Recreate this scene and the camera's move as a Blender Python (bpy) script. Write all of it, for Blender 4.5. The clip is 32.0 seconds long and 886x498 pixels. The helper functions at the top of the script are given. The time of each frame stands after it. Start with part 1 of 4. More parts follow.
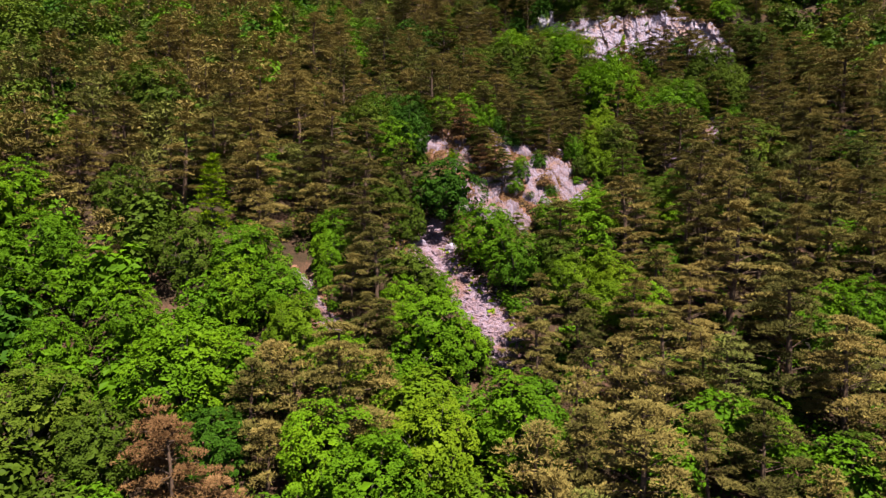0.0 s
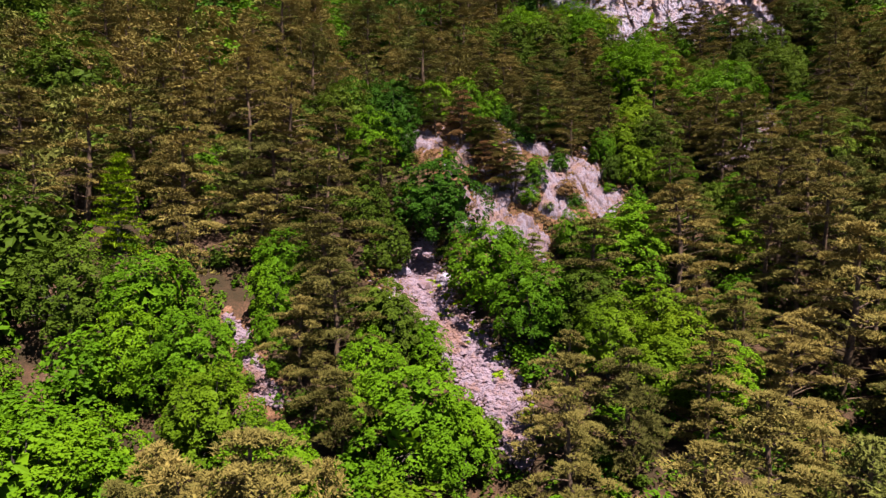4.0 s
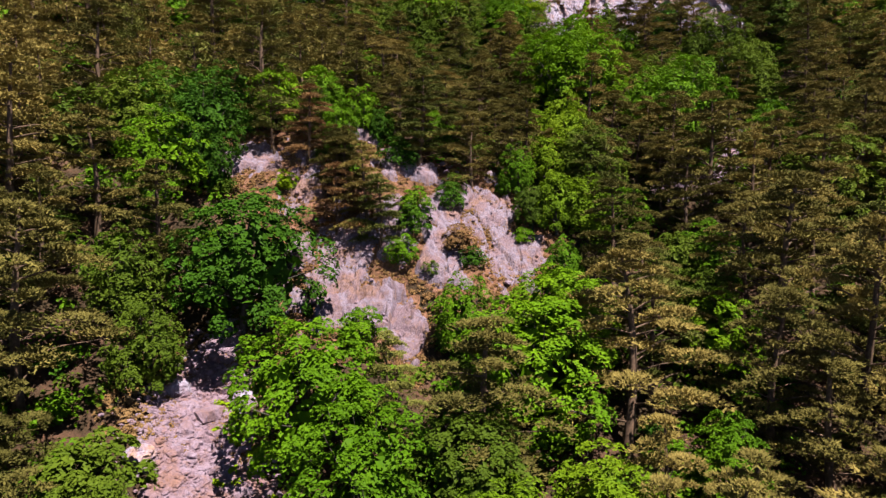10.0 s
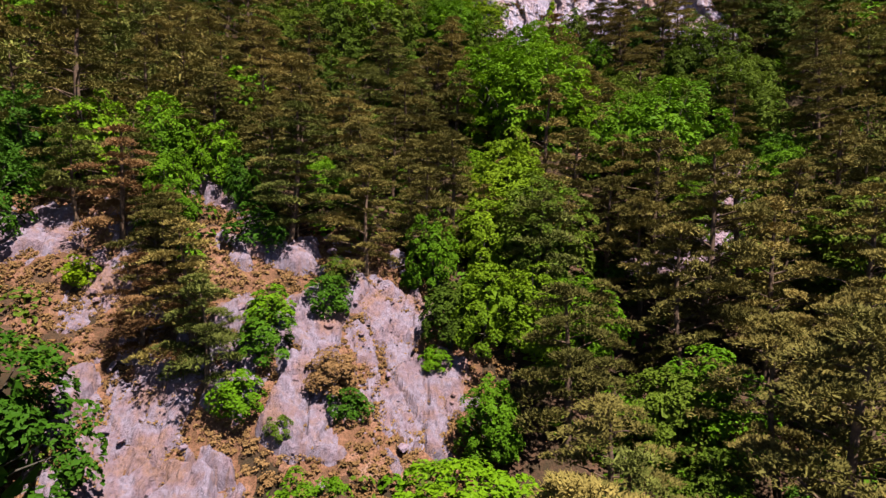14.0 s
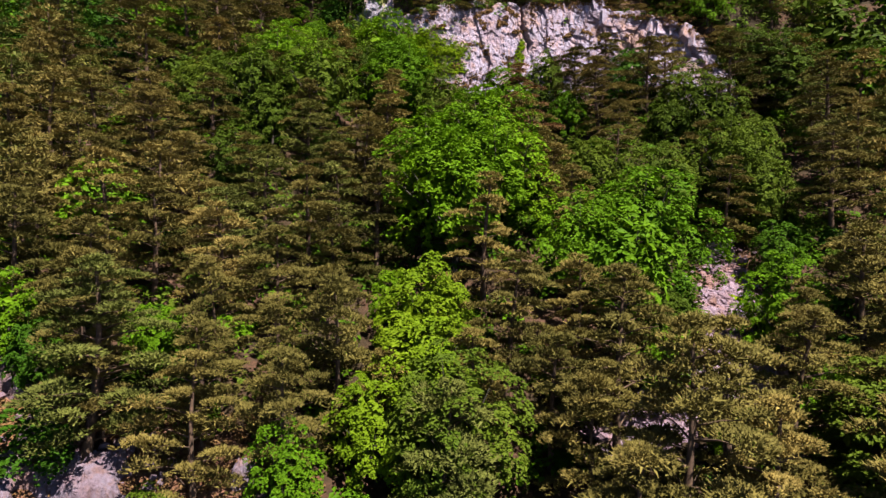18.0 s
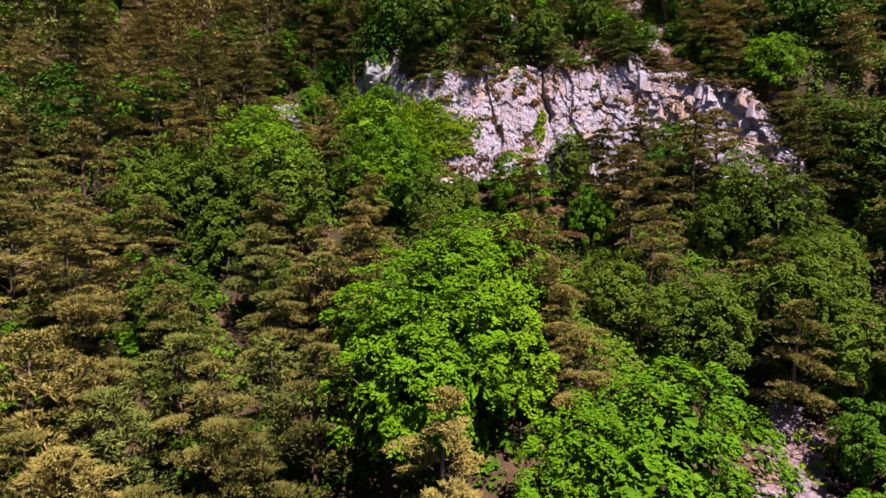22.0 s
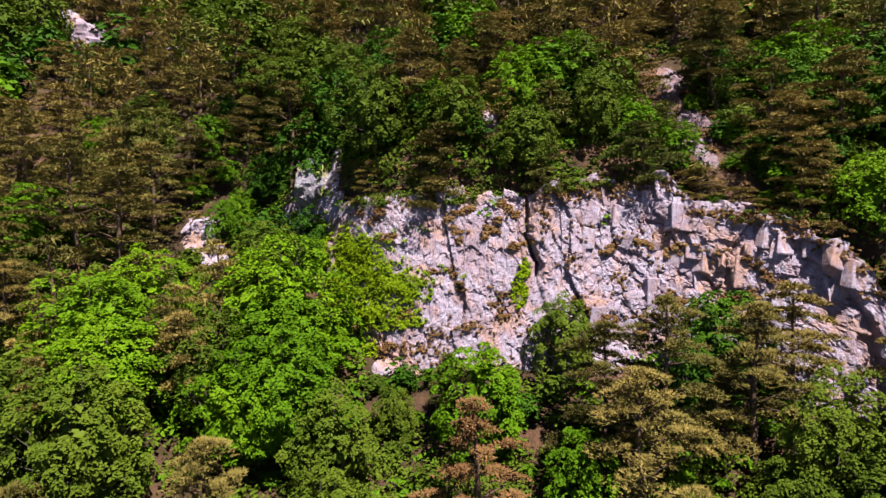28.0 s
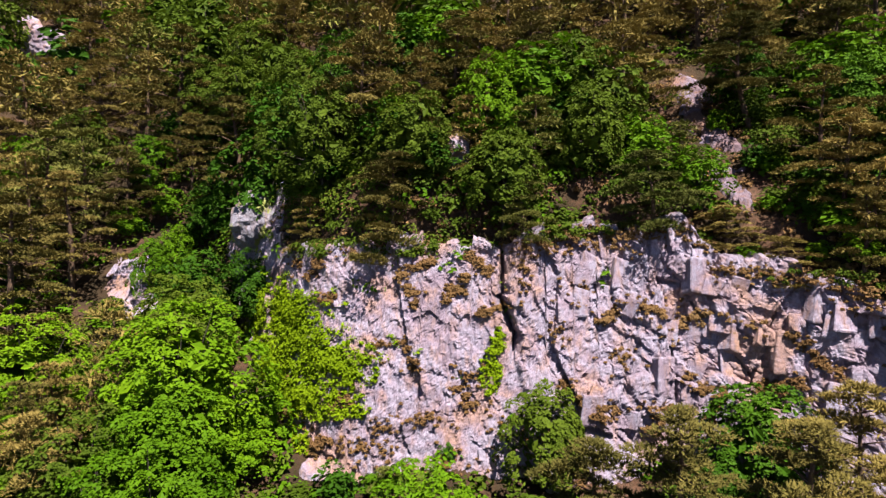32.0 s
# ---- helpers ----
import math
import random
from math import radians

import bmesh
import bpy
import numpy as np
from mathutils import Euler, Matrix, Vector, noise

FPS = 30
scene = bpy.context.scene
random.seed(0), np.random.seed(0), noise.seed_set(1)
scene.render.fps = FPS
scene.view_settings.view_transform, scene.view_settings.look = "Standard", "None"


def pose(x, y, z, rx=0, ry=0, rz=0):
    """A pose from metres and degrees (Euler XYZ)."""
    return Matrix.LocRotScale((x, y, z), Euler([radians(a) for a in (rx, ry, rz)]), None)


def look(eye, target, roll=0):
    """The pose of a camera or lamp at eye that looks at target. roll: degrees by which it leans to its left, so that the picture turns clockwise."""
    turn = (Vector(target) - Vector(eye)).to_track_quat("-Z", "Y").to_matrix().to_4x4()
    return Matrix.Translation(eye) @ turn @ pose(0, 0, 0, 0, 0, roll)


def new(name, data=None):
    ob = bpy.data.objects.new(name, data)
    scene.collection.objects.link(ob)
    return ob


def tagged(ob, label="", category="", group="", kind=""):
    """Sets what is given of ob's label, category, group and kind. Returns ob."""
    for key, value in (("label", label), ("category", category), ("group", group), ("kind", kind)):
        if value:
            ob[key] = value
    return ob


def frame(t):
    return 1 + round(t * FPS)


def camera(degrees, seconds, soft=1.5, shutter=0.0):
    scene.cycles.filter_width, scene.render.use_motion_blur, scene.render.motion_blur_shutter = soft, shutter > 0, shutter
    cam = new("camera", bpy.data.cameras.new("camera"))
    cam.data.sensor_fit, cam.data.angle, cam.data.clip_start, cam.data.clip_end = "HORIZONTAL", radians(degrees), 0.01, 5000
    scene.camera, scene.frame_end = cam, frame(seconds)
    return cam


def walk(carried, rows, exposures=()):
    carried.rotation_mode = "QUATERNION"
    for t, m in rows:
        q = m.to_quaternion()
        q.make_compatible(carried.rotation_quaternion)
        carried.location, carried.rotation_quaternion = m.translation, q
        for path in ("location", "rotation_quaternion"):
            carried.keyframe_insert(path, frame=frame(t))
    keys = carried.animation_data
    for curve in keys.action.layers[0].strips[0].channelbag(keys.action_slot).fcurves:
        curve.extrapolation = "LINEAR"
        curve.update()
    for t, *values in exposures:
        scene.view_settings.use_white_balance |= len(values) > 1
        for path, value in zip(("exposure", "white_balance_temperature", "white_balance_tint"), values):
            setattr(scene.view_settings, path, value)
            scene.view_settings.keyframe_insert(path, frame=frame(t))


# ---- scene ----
cam = camera(69.1, 32.0, 1.4)
EXPOSURE = 1.93
METRES, EYE, TILT, LEAN, TURN = 110.0, 41.25, -5.0, 0.0, 0.0
ROWS = [
    (0.0, 0.0, 0.0, 0.0, 0.0, 0.0, -0.0),
    (0.5, 0.0013, 0.0182, 0.0052, 0.6, -0.01, 0.02),
    (1.0, 0.0024, 0.0366, 0.0087, 0.6, -0.01, 0.02),
    (1.5, 0.0037, 0.0556, 0.0128, 0.6, -0.03, 0.03),
    (2.0, 0.0056, 0.0762, 0.0171, 0.6, -0.04, 0.02),
    (2.5, 0.0067, 0.0975, 0.0216, 0.6, -0.04, 0.02),
    (4.5, 0.0117, 0.1739, 0.0244, 0.13, -0.08, 0.06),
    (5.0, 0.0131, 0.1877, 0.0256, -0.35, -0.09, 0.06),
    (5.5, 0.0148, 0.2001, 0.027, -0.86, -0.1, 0.07),
    (6.0, 0.0173, 0.2124, 0.0286, -1.35, -0.12, 0.07),
    (6.5, 0.0219, 0.2289, 0.0305, -1.79, -0.12, 0.06),
    (7.0, 0.0272, 0.2471, 0.0326, -2.22, -0.12, 0.03),
    (7.5, 0.0328, 0.266, 0.0359, -2.62, -0.13, 0.03),
    (8.0, 0.0385, 0.284, 0.0417, -3.02, -0.14, 0.02),
    (8.5, 0.0452, 0.2997, 0.0485, -3.56, -0.13, 0.01),
    (9.0, 0.0541, 0.3132, 0.0549, -4.13, -0.12, 0.01),
    (9.5, 0.0622, 0.3275, 0.0612, -4.62, -0.13, -0.03),
    (10.0, 0.069, 0.3435, 0.0673, -5.06, -0.09, -0.03),
    (10.5, 0.0752, 0.36, 0.0732, -5.56, -0.09, -0.05),
    (11.0, 0.0818, 0.3762, 0.0794, -6.01, -0.1, -0.08),
    (11.5, 0.088, 0.3923, 0.0853, -6.42, -0.12, -0.11),
    (12.0, 0.0943, 0.4085, 0.0909, -6.58, -0.11, -0.14),
    (12.5, 0.1003, 0.4247, 0.0966, -6.58, -0.03, -0.12),
    (13.0, 0.1063, 0.4391, 0.1026, -6.76, -0.03, -0.12),
    (13.5, 0.113, 0.451, 0.1085, -6.94, -0.03, -0.15),
    (14.0, 0.1196, 0.4619, 0.1155, -6.98, -0.03, -0.17),
    (14.5, 0.127, 0.4714, 0.1235, -6.97, 0.03, -0.14),
    (16.5, 0.1531, 0.5086, 0.1581, -7.04, 0.02, -0.17),
    (17.0, 0.1578, 0.5194, 0.1658, -7.04, 0.06, -0.16),
    (17.5, 0.1636, 0.5291, 0.1723, -6.99, 0.09, -0.17),
    (18.0, 0.17, 0.538, 0.1788, -6.86, 0.07, -0.18),
    (18.5, 0.1767, 0.547, 0.1856, -6.58, 0.09, -0.16),
    (19.0, 0.1828, 0.5559, 0.1945, -6.28, 0.1, -0.18),
    (19.5, 0.189, 0.5647, 0.2044, -5.76, 0.12, -0.18),
    (20.0, 0.1947, 0.5737, 0.2141, -5.03, 0.13, -0.17),
    (20.5, 0.2004, 0.5832, 0.2242, -4.35, 0.15, -0.18),
    (21.0, 0.2057, 0.5928, 0.2345, -3.59, 0.15, -0.17),
    (21.5, 0.2108, 0.6026, 0.2453, -2.65, 0.13, -0.17),
    (22.0, 0.2159, 0.6122, 0.2561, -1.72, 0.15, -0.19),
    (22.5, 0.2212, 0.6218, 0.2668, -1.13, 0.18, -0.19),
    (23.0, 0.2266, 0.6317, 0.2773, -0.71, 0.2, -0.25),
    (23.5, 0.2322, 0.6416, 0.2879, -0.31, 0.23, -0.26),
    (24.0, 0.2371, 0.6514, 0.2976, -0.09, 0.19, -0.29),
    (24.5, 0.2409, 0.6644, 0.3066, -0.07, 0.25, -0.33),
    (25.0, 0.2447, 0.68, 0.315, -0.1, 0.25, -0.32),
    (25.5, 0.2492, 0.6968, 0.3216, -0.12, 0.3, -0.35),
    (27.5, 0.2702, 0.7457, 0.3514, 2.4, 0.41, -0.34),
    (28.0, 0.2763, 0.7546, 0.3586, 2.91, 0.41, -0.34),
    (28.5, 0.2822, 0.7639, 0.3652, 3.47, 0.41, -0.35),
    (29.0, 0.2872, 0.7737, 0.3715, 4.1, 0.41, -0.36),
    (29.5, 0.2905, 0.7844, 0.3775, 4.73, 0.43, -0.36),
    (30.0, 0.2932, 0.7944, 0.3825, 5.03, 0.46, -0.35),
    (30.5, 0.2955, 0.8035, 0.3842, 5.03, 0.48, -0.37),
    (31.0, 0.297, 0.8113, 0.384, 5.02, 0.47, -0.37),
    (31.5, 0.2987, 0.8188, 0.3841, 5.02, 0.46, -0.34),
    (32.0, 0.3003, 0.8258, 0.3842, 4.98, 0.45, -0.34),
]
walk(cam, [(t, pose(0, 0, EYE, TILT, LEAN, TURN) @ pose(METRES * x, METRES * y, METRES * z, 90 + pitch, roll, yaw)) for t, x, y, z, yaw, pitch, roll in ROWS],
     exposures=[(0.0, EXPOSURE), (32.0, EXPOSURE)])

# ---- world, sun ----
SUN_ELEV, SUN_AZ = 63.0, 148.0   # degrees; azimuth from north (+y) towards east (+x)
world = bpy.data.worlds.new("sky")
scene.world = world
world.use_nodes = True
wn = world.node_tree
sky = wn.nodes.new("ShaderNodeTexSky")
sky.sky_type = "NISHITA"
sky.sun_disc = False
sky.altitude, sky.air_density, sky.dust_density = 900.0, 0.4, 0.15
sky.sun_elevation, sky.sun_rotation = radians(SUN_ELEV), radians(SUN_AZ)
wn.links.new(sky.outputs[0], wn.nodes["Background"].inputs[0])
wn.nodes["Background"].inputs[1].default_value = 0.05
sun = bpy.data.lights.new("sun", "SUN")
sun.energy, sun.angle, sun.color = 5.0, radians(0.53), (1.0, 0.94, 0.85)
sun_ob = new("sun", sun)
sun_dir = Vector((math.sin(radians(SUN_AZ)) * math.cos(radians(SUN_ELEV)),
                  math.cos(radians(SUN_AZ)) * math.cos(radians(SUN_ELEV)), math.sin(radians(SUN_ELEV))))
sun_ob.matrix_world = look((40, 20, 150), Vector((40, 20, 150)) - sun_dir)


# ---- materials ----
def material(name, rough=0.8, spec=0.3):
    m = bpy.data.materials.new(name)
    m.use_nodes = True
    b = m.node_tree.nodes["Principled BSDF"]
    b.inputs["Roughness"].default_value = rough
    b.inputs["Specular IOR Level"].default_value = spec
    return m, m.node_tree, b


def node(nt, kind, **values):
    n = nt.nodes.new(kind)
    for k, v in values.items():
        n.inputs[k.replace("_", " ")].default_value = v
    return n


def noise_tex(nt, scale, detail=4.0, rough=0.6, coords=None):
    n = node(nt, "ShaderNodeTexNoise", Scale=scale, Detail=detail, Roughness=rough)
    if coords:
        nt.links.new(coords, n.inputs["Vector"])
    return n.outputs["Fac"]


def ramp(nt, fac, stops):
    r = nt.nodes.new("ShaderNodeValToRGB")
    while len(r.color_ramp.elements) < len(stops):
        r.color_ramp.elements.new(0.5)
    for e, (p, c) in zip(r.color_ramp.elements, stops):
        e.position, e.color = p, (*c, 1)
    nt.links.new(fac, r.inputs[0])
    return r.outputs[0]


def mix_rgb(nt, fac, a, b, blend="MIX"):
    m = nt.nodes.new("ShaderNodeMix")
    m.data_type, m.blend_type = "RGBA", blend
    for sock, v in ((m.inputs[0], fac), (m.inputs[6], a), (m.inputs[7], b)):
        if isinstance(v, (int, float)):
            sock.default_value = v
        elif isinstance(v, tuple):
            sock.default_value = (*v, 1)
        else:
            nt.links.new(v, sock)
    return m.outputs[2]


def bump(nt, bsdf, height, strength, dist):
    b = node(nt, "ShaderNodeBump", Strength=strength, Distance=dist)
    nt.links.new(height, b.inputs["Height"])
    nt.links.new(b.outputs[0], bsdf.inputs["Normal"])


def foliage(name, dark, mid, light, rough=0.5, see=0.3, spread=0.5):
    """Leaves: colour differs from tree to tree and from spray to spray; light passes through the blades."""
    m, nt, b = material(name, rough, 0.06)
    info, geo = nt.nodes.new("ShaderNodeObjectInfo"), nt.nodes.new("ShaderNodeNewGeometry")
    add = nt.nodes.new("ShaderNodeMath")
    add.operation = "MULTIPLY_ADD"
    nt.links.new(geo.outputs["Random Per Island"], add.inputs[0])
    add.inputs[1].default_value = 0.3 * (1 - spread)
    mul = nt.nodes.new("ShaderNodeMath")
    mul.operation = "MULTIPLY"
    nt.links.new(info.outputs["Random"], mul.inputs[0])
    mul.inputs[1].default_value = spread
    nt.links.new(mul.outputs[0], add.inputs[2])
    big = nt.nodes.new("ShaderNodeMath")
    big.operation = "MULTIPLY_ADD"
    nt.links.new(noise_tex(nt, 0.22, 3.0, 0.6, geo.outputs["Position"]), big.inputs[0])
    big.inputs[1].default_value = 1.3
    nt.links.new(add.outputs[0], big.inputs[2])
    shift = nt.nodes.new("ShaderNodeMath")
    shift.operation = "SUBTRACT"
    nt.links.new(big.outputs[0], shift.inputs[0])
    shift.inputs[1].default_value = 0.15 + 0.5 * (0.3 * (1 - spread) + spread)
    col = ramp(nt, shift.outputs[0], [(0.0, dark), (0.5, mid), (1.0, light)])
    patch = noise_tex(nt, 1.1, 3.0, 0.6, geo.outputs["Position"])
    col = mix_rgb(nt, patch, col, mix_rgb(nt, 0.5, col, tuple(c * 0.45 for c in dark)))
    nt.links.new(col, b.inputs["Base Color"])
    tr = nt.nodes.new("ShaderNodeBsdfTranslucent")
    nt.links.new(col, tr.inputs["Color"])
    ms = nt.nodes.new("ShaderNodeMixShader")
    ms.inputs[0].default_value = see
    nt.links.new(b.outputs[0], ms.inputs[1])
    nt.links.new(tr.outputs[0], ms.inputs[2])
    nt.links.new(ms.outputs[0], nt.nodes["Material Output"].inputs["Surface"])
    return m


PINE = foliage("pine_needles", (0.052, 0.049, 0.0110), (0.132, 0.105, 0.0270), (0.222, 0.158, 0.0450), 0.75, 0.08, 0.75)
PINE_GREEN = foliage("fresh_pine_needles", (0.042, 0.050, 0.0100), (0.100, 0.106, 0.0220), (0.172, 0.160, 0.0360), 0.75, 0.05, 0.5)
PINE_RUST = foliage("browned_pine_needles", (0.074, 0.036, 0.0149), (0.149, 0.077, 0.0310), (0.223, 0.124, 0.0527), 0.75, 0.07, 0.5)
LEAF_BRIGHT = foliage("bright_leaves", (0.031, 0.076, 0.0019), (0.075, 0.152, 0.0025), (0.130, 0.215, 0.0037), 0.65, 0.22, 0.45)
LEAF_DARK = foliage("deep_green_leaves", (0.014, 0.043, 0.0019), (0.031, 0.077, 0.0031), (0.059, 0.121, 0.0043), 0.65, 0.13, 0.45)
LEAF_OLIVE = foliage("olive_leaves", (0.027, 0.048, 0.0031), (0.055, 0.084, 0.0056), (0.096, 0.127, 0.0099), 0.65, 0.2, 0.5)
LEAF_YELLOW = foliage("yellowish_leaves", (0.046, 0.087, 0.0025), (0.093, 0.149, 0.0037), (0.155, 0.211, 0.0062), 0.65, 0.25, 0.4)
LEAF_LIME = foliage("lime_leaves", (0.093, 0.149, 0.0019), (0.158, 0.229, 0.0031), (0.229, 0.291, 0.0050), 0.65, 0.25, 0.3)
DRY = foliage("dry_brown_tufts", (0.102, 0.053, 0.0223), (0.174, 0.098, 0.0409), (0.242, 0.152, 0.0682), 0.85, 0.15, 0.2)

BARK, nt, b = material("pine_bark", 0.9, 0.2)
g = nt.nodes.new("ShaderNodeNewGeometry")
c = ramp(nt, noise_tex(nt, 6.0, 5, 0.7, g.outputs["Position"]), [(0.3, (0.030, 0.019, 0.0144)), (0.55, (0.078, 0.047, 0.0312)), (0.75, (0.144, 0.081, 0.0528))])
nt.links.new(c, b.inputs["Base Color"])
BARK_GREY, nt, b = material("grey_bark", 0.9, 0.2)
g = nt.nodes.new("ShaderNodeNewGeometry")
c = ramp(nt, noise_tex(nt, 7.0, 5, 0.7, g.outputs["Position"]), [(0.3, (0.021, 0.017, 0.0132)), (0.6, (0.054, 0.045, 0.0360)), (0.8, (0.114, 0.102, 0.0900))])
nt.links.new(c, b.inputs["Base Color"])

SOIL, nt, b = material("forest_floor", 0.95, 0.15)
g = nt.nodes.new("ShaderNodeNewGeometry")
p = g.outputs["Position"]
c = ramp(nt, noise_tex(nt, 0.35, 6, 0.65, p), [(0.30, (0.017, 0.012, 0.0050)), (0.46, (0.033, 0.019, 0.0097)), (0.59, (0.076, 0.037, 0.0227)), (0.74, (0.130, 0.072, 0.0521))])
c = mix_rgb(nt, ramp(nt, noise_tex(nt, 6.0, 6, 0.8, p), [(0.42, (0, 0, 0)), (0.62, (0.8, 0.8, 0.8))]), c, (0.022, 0.016, 0.009))
nt.links.new(c, b.inputs["Base Color"])
bump(nt, b, noise_tex(nt, 3.0, 8, 0.7, p), 0.8, 0.25)

EARTH, nt, b = material("red_earth", 0.95, 0.1)
g = nt.nodes.new("ShaderNodeNewGeometry")
p = g.outputs["Position"]
c = ramp(nt, noise_tex(nt, 0.9, 6, 0.7, p), [(0.32, (0.050, 0.026, 0.015)), (0.48, (0.130, 0.060, 0.036)), (0.60, (0.190, 0.092, 0.062)), (0.72, (0.210, 0.130, 0.105))])
c = mix_rgb(nt, ramp(nt, noise_tex(nt, 9.0, 5, 0.8, p), [(0.44, (0, 0, 0)), (0.60, (0.75, 0.75, 0.75))]), c, (0.055, 0.032, 0.016))
nt.links.new(c, b.inputs["Base Color"])
bump(nt, b, noise_tex(nt, 7.0, 8, 0.75, p), 0.9, 0.12)


def rock_material(name, pale, mauve, rust, dark, crack_depth=0.4, grain=0.8, lichen=None):
    """Weathered rock: mauve and grey patches, rust stains and streaks, dark cracks."""
    m, nt, b = material(name, 0.85, 0.3)
    g, o = nt.nodes.new("ShaderNodeNewGeometry"), nt.nodes.new("ShaderNodeObjectInfo")
    p = g.outputs["Position"]
    col = ramp(nt, noise_tex(nt, 0.38, 6, 0.6, p), [(0.30, tuple(q * 0.55 for q in mauve)), (0.42, mauve), (0.50, pale), (0.55, mauve), (0.62, rust)])
    col = mix_rgb(nt, ramp(nt, noise_tex(nt, 2.6, 6, 0.7, p), [(0.50, (0, 0, 0)), (0.68, (0.4, 0.4, 0.4))]), col, pale)
    col = mix_rgb(nt, ramp(nt, noise_tex(nt, 7.0, 6, 0.75, p), [(0.40, (0.4, 0.4, 0.4)), (0.52, (0, 0, 0))]), col, tuple(q * 0.6 for q in mauve))
    st = nt.nodes.new("ShaderNodeMapping")
    st.inputs["Scale"].default_value = (2.2, 2.2, 0.35)
    nt.links.new(p, st.inputs["Vector"])
    col = mix_rgb(nt, ramp(nt, noise_tex(nt, 1.3, 5, 0.65, st.outputs[0]), [(0.49, (0, 0, 0)), (0.66, (0.7, 0.7, 0.7))]), col, rust)
    v = nt.nodes.new("ShaderNodeTexVoronoi")
    v.feature = "DISTANCE_TO_EDGE"
    v.inputs["Scale"].default_value = 0.8
    warp = nt.nodes.new("ShaderNodeTexNoise")
    warp.inputs["Scale"].default_value, warp.inputs["Detail"].default_value = 0.9, 6
    nt.links.new(p, warp.inputs["Vector"])
    nt.links.new(mix_rgb(nt, 1.0, p, warp.outputs["Color"], "ADD"), v.inputs["Vector"])
    crack = ramp(nt, v.outputs["Distance"], [(0.0, (crack_depth,) * 3), (0.022, (0, 0, 0))])
    col = mix_rgb(nt, crack, col, dark)
    lean = nt.nodes.new("ShaderNodeMapping")   # fine leaning streaks
    lean.inputs["Scale"].default_value, lean.inputs["Rotation"].default_value = (9.0, 5.0, 2.6), (0, radians(20), 0)
    nt.links.new(p, lean.inputs["Vector"])
    col = mix_rgb(nt, grain, col, ramp(nt, noise_tex(nt, 1.0, 8, 0.78, lean.outputs[0]), [(0.34, (0.40, 0.37, 0.40)), (0.48, (1, 1, 1)), (0.64, (1.35, 1.35, 1.38))]), "MULTIPLY")
    if lichen:
        col = mix_rgb(nt, ramp(nt, noise_tex(nt, 0.75, 5, 0.6, p), [(0.50, (0, 0, 0)), (0.54, (0.9, 0.9, 0.9))]), col, lichen)
    tint = nt.nodes.new("ShaderNodeMath")
    tint.operation = "MULTIPLY"
    nt.links.new(o.outputs["Random"], tint.inputs[0])
    tint.inputs[1].default_value = 0.35
    col = mix_rgb(nt, tint.outputs[0], col, tuple(q * 0.7 for q in mauve))
    nt.links.new(col, b.inputs["Base Color"])
    fine = nt.nodes.new("ShaderNodeMath")
    fine.operation = "SUBTRACT"
    nt.links.new(noise_tex(nt, 4.0, 10, 0.72, p), fine.inputs[0])
    nt.links.new(crack, fine.inputs[1])
    bump(nt, b, fine.outputs[0], 1.0, 0.16)
    return m


ROCK = rock_material("cliff_rock", (0.264, 0.238, 0.3150), (0.212, 0.156, 0.2060), (0.280, 0.158, 0.1140), (0.064, 0.042, 0.0448), 0.0, 0.7)
ROCK_LICHEN = rock_material("lichened_rock", (0.230, 0.218, 0.2688), (0.166, 0.141, 0.1728), (0.218, 0.134, 0.0960), (0.045, 0.029, 0.0320), 0.3, 0.8, (0.192, 0.211, 0.0128))
SLAB = rock_material("slab_rock", (0.150, 0.123, 0.1660), (0.128, 0.081, 0.1000), (0.150, 0.078, 0.0560), (0.045, 0.029, 0.0320), 0.0, 0.75)
STONE = rock_material("scree_stone", (0.194, 0.140, 0.1855), (0.156, 0.098, 0.1247), (0.165, 0.085, 0.0699), (0.071, 0.044, 0.0457), 0.0, 0.5)


# ---- meshes ----
def smooth(a, b, x):
    t = np.clip((np.asarray(x, float) - a) / (b - a), 0, 1)
    return t * t * (3 - 2 * t)


def bell(x):
    return np.exp(-np.asarray(x, float) ** 2)


def mesh_from(name, verts, faces, mat, soft=False):
    """A mesh from arrays of points and of equal faces (triangles or quads)."""
    verts, faces = np.asarray(verts, np.float32), np.asarray(faces, np.int32)
    me = bpy.data.meshes.new(name)
    n, k = faces.shape
    me.vertices.add(len(verts))
    me.vertices.foreach_set("co", verts.ravel())
    me.loops.add(n * k)
    me.loops.foreach_set("vertex_index", faces.ravel())
    me.polygons.add(n)
    me.polygons.foreach_set("loop_start", np.arange(n, dtype=np.int32) * k)
    me.polygons.foreach_set("loop_total", np.full(n, k, np.int32))
    me.polygons.foreach_set("use_smooth", soft if isinstance(soft, np.ndarray) else np.full(n, soft))
    for m in (mat if isinstance(mat, (list, tuple)) else [mat]):
        me.materials.append(m)
    me.update(calc_edges=True)
    return me


def part(name, me, parent, label=""):
    ob = new(name, me)
    ob.parent = parent
    return tagged(ob, label)


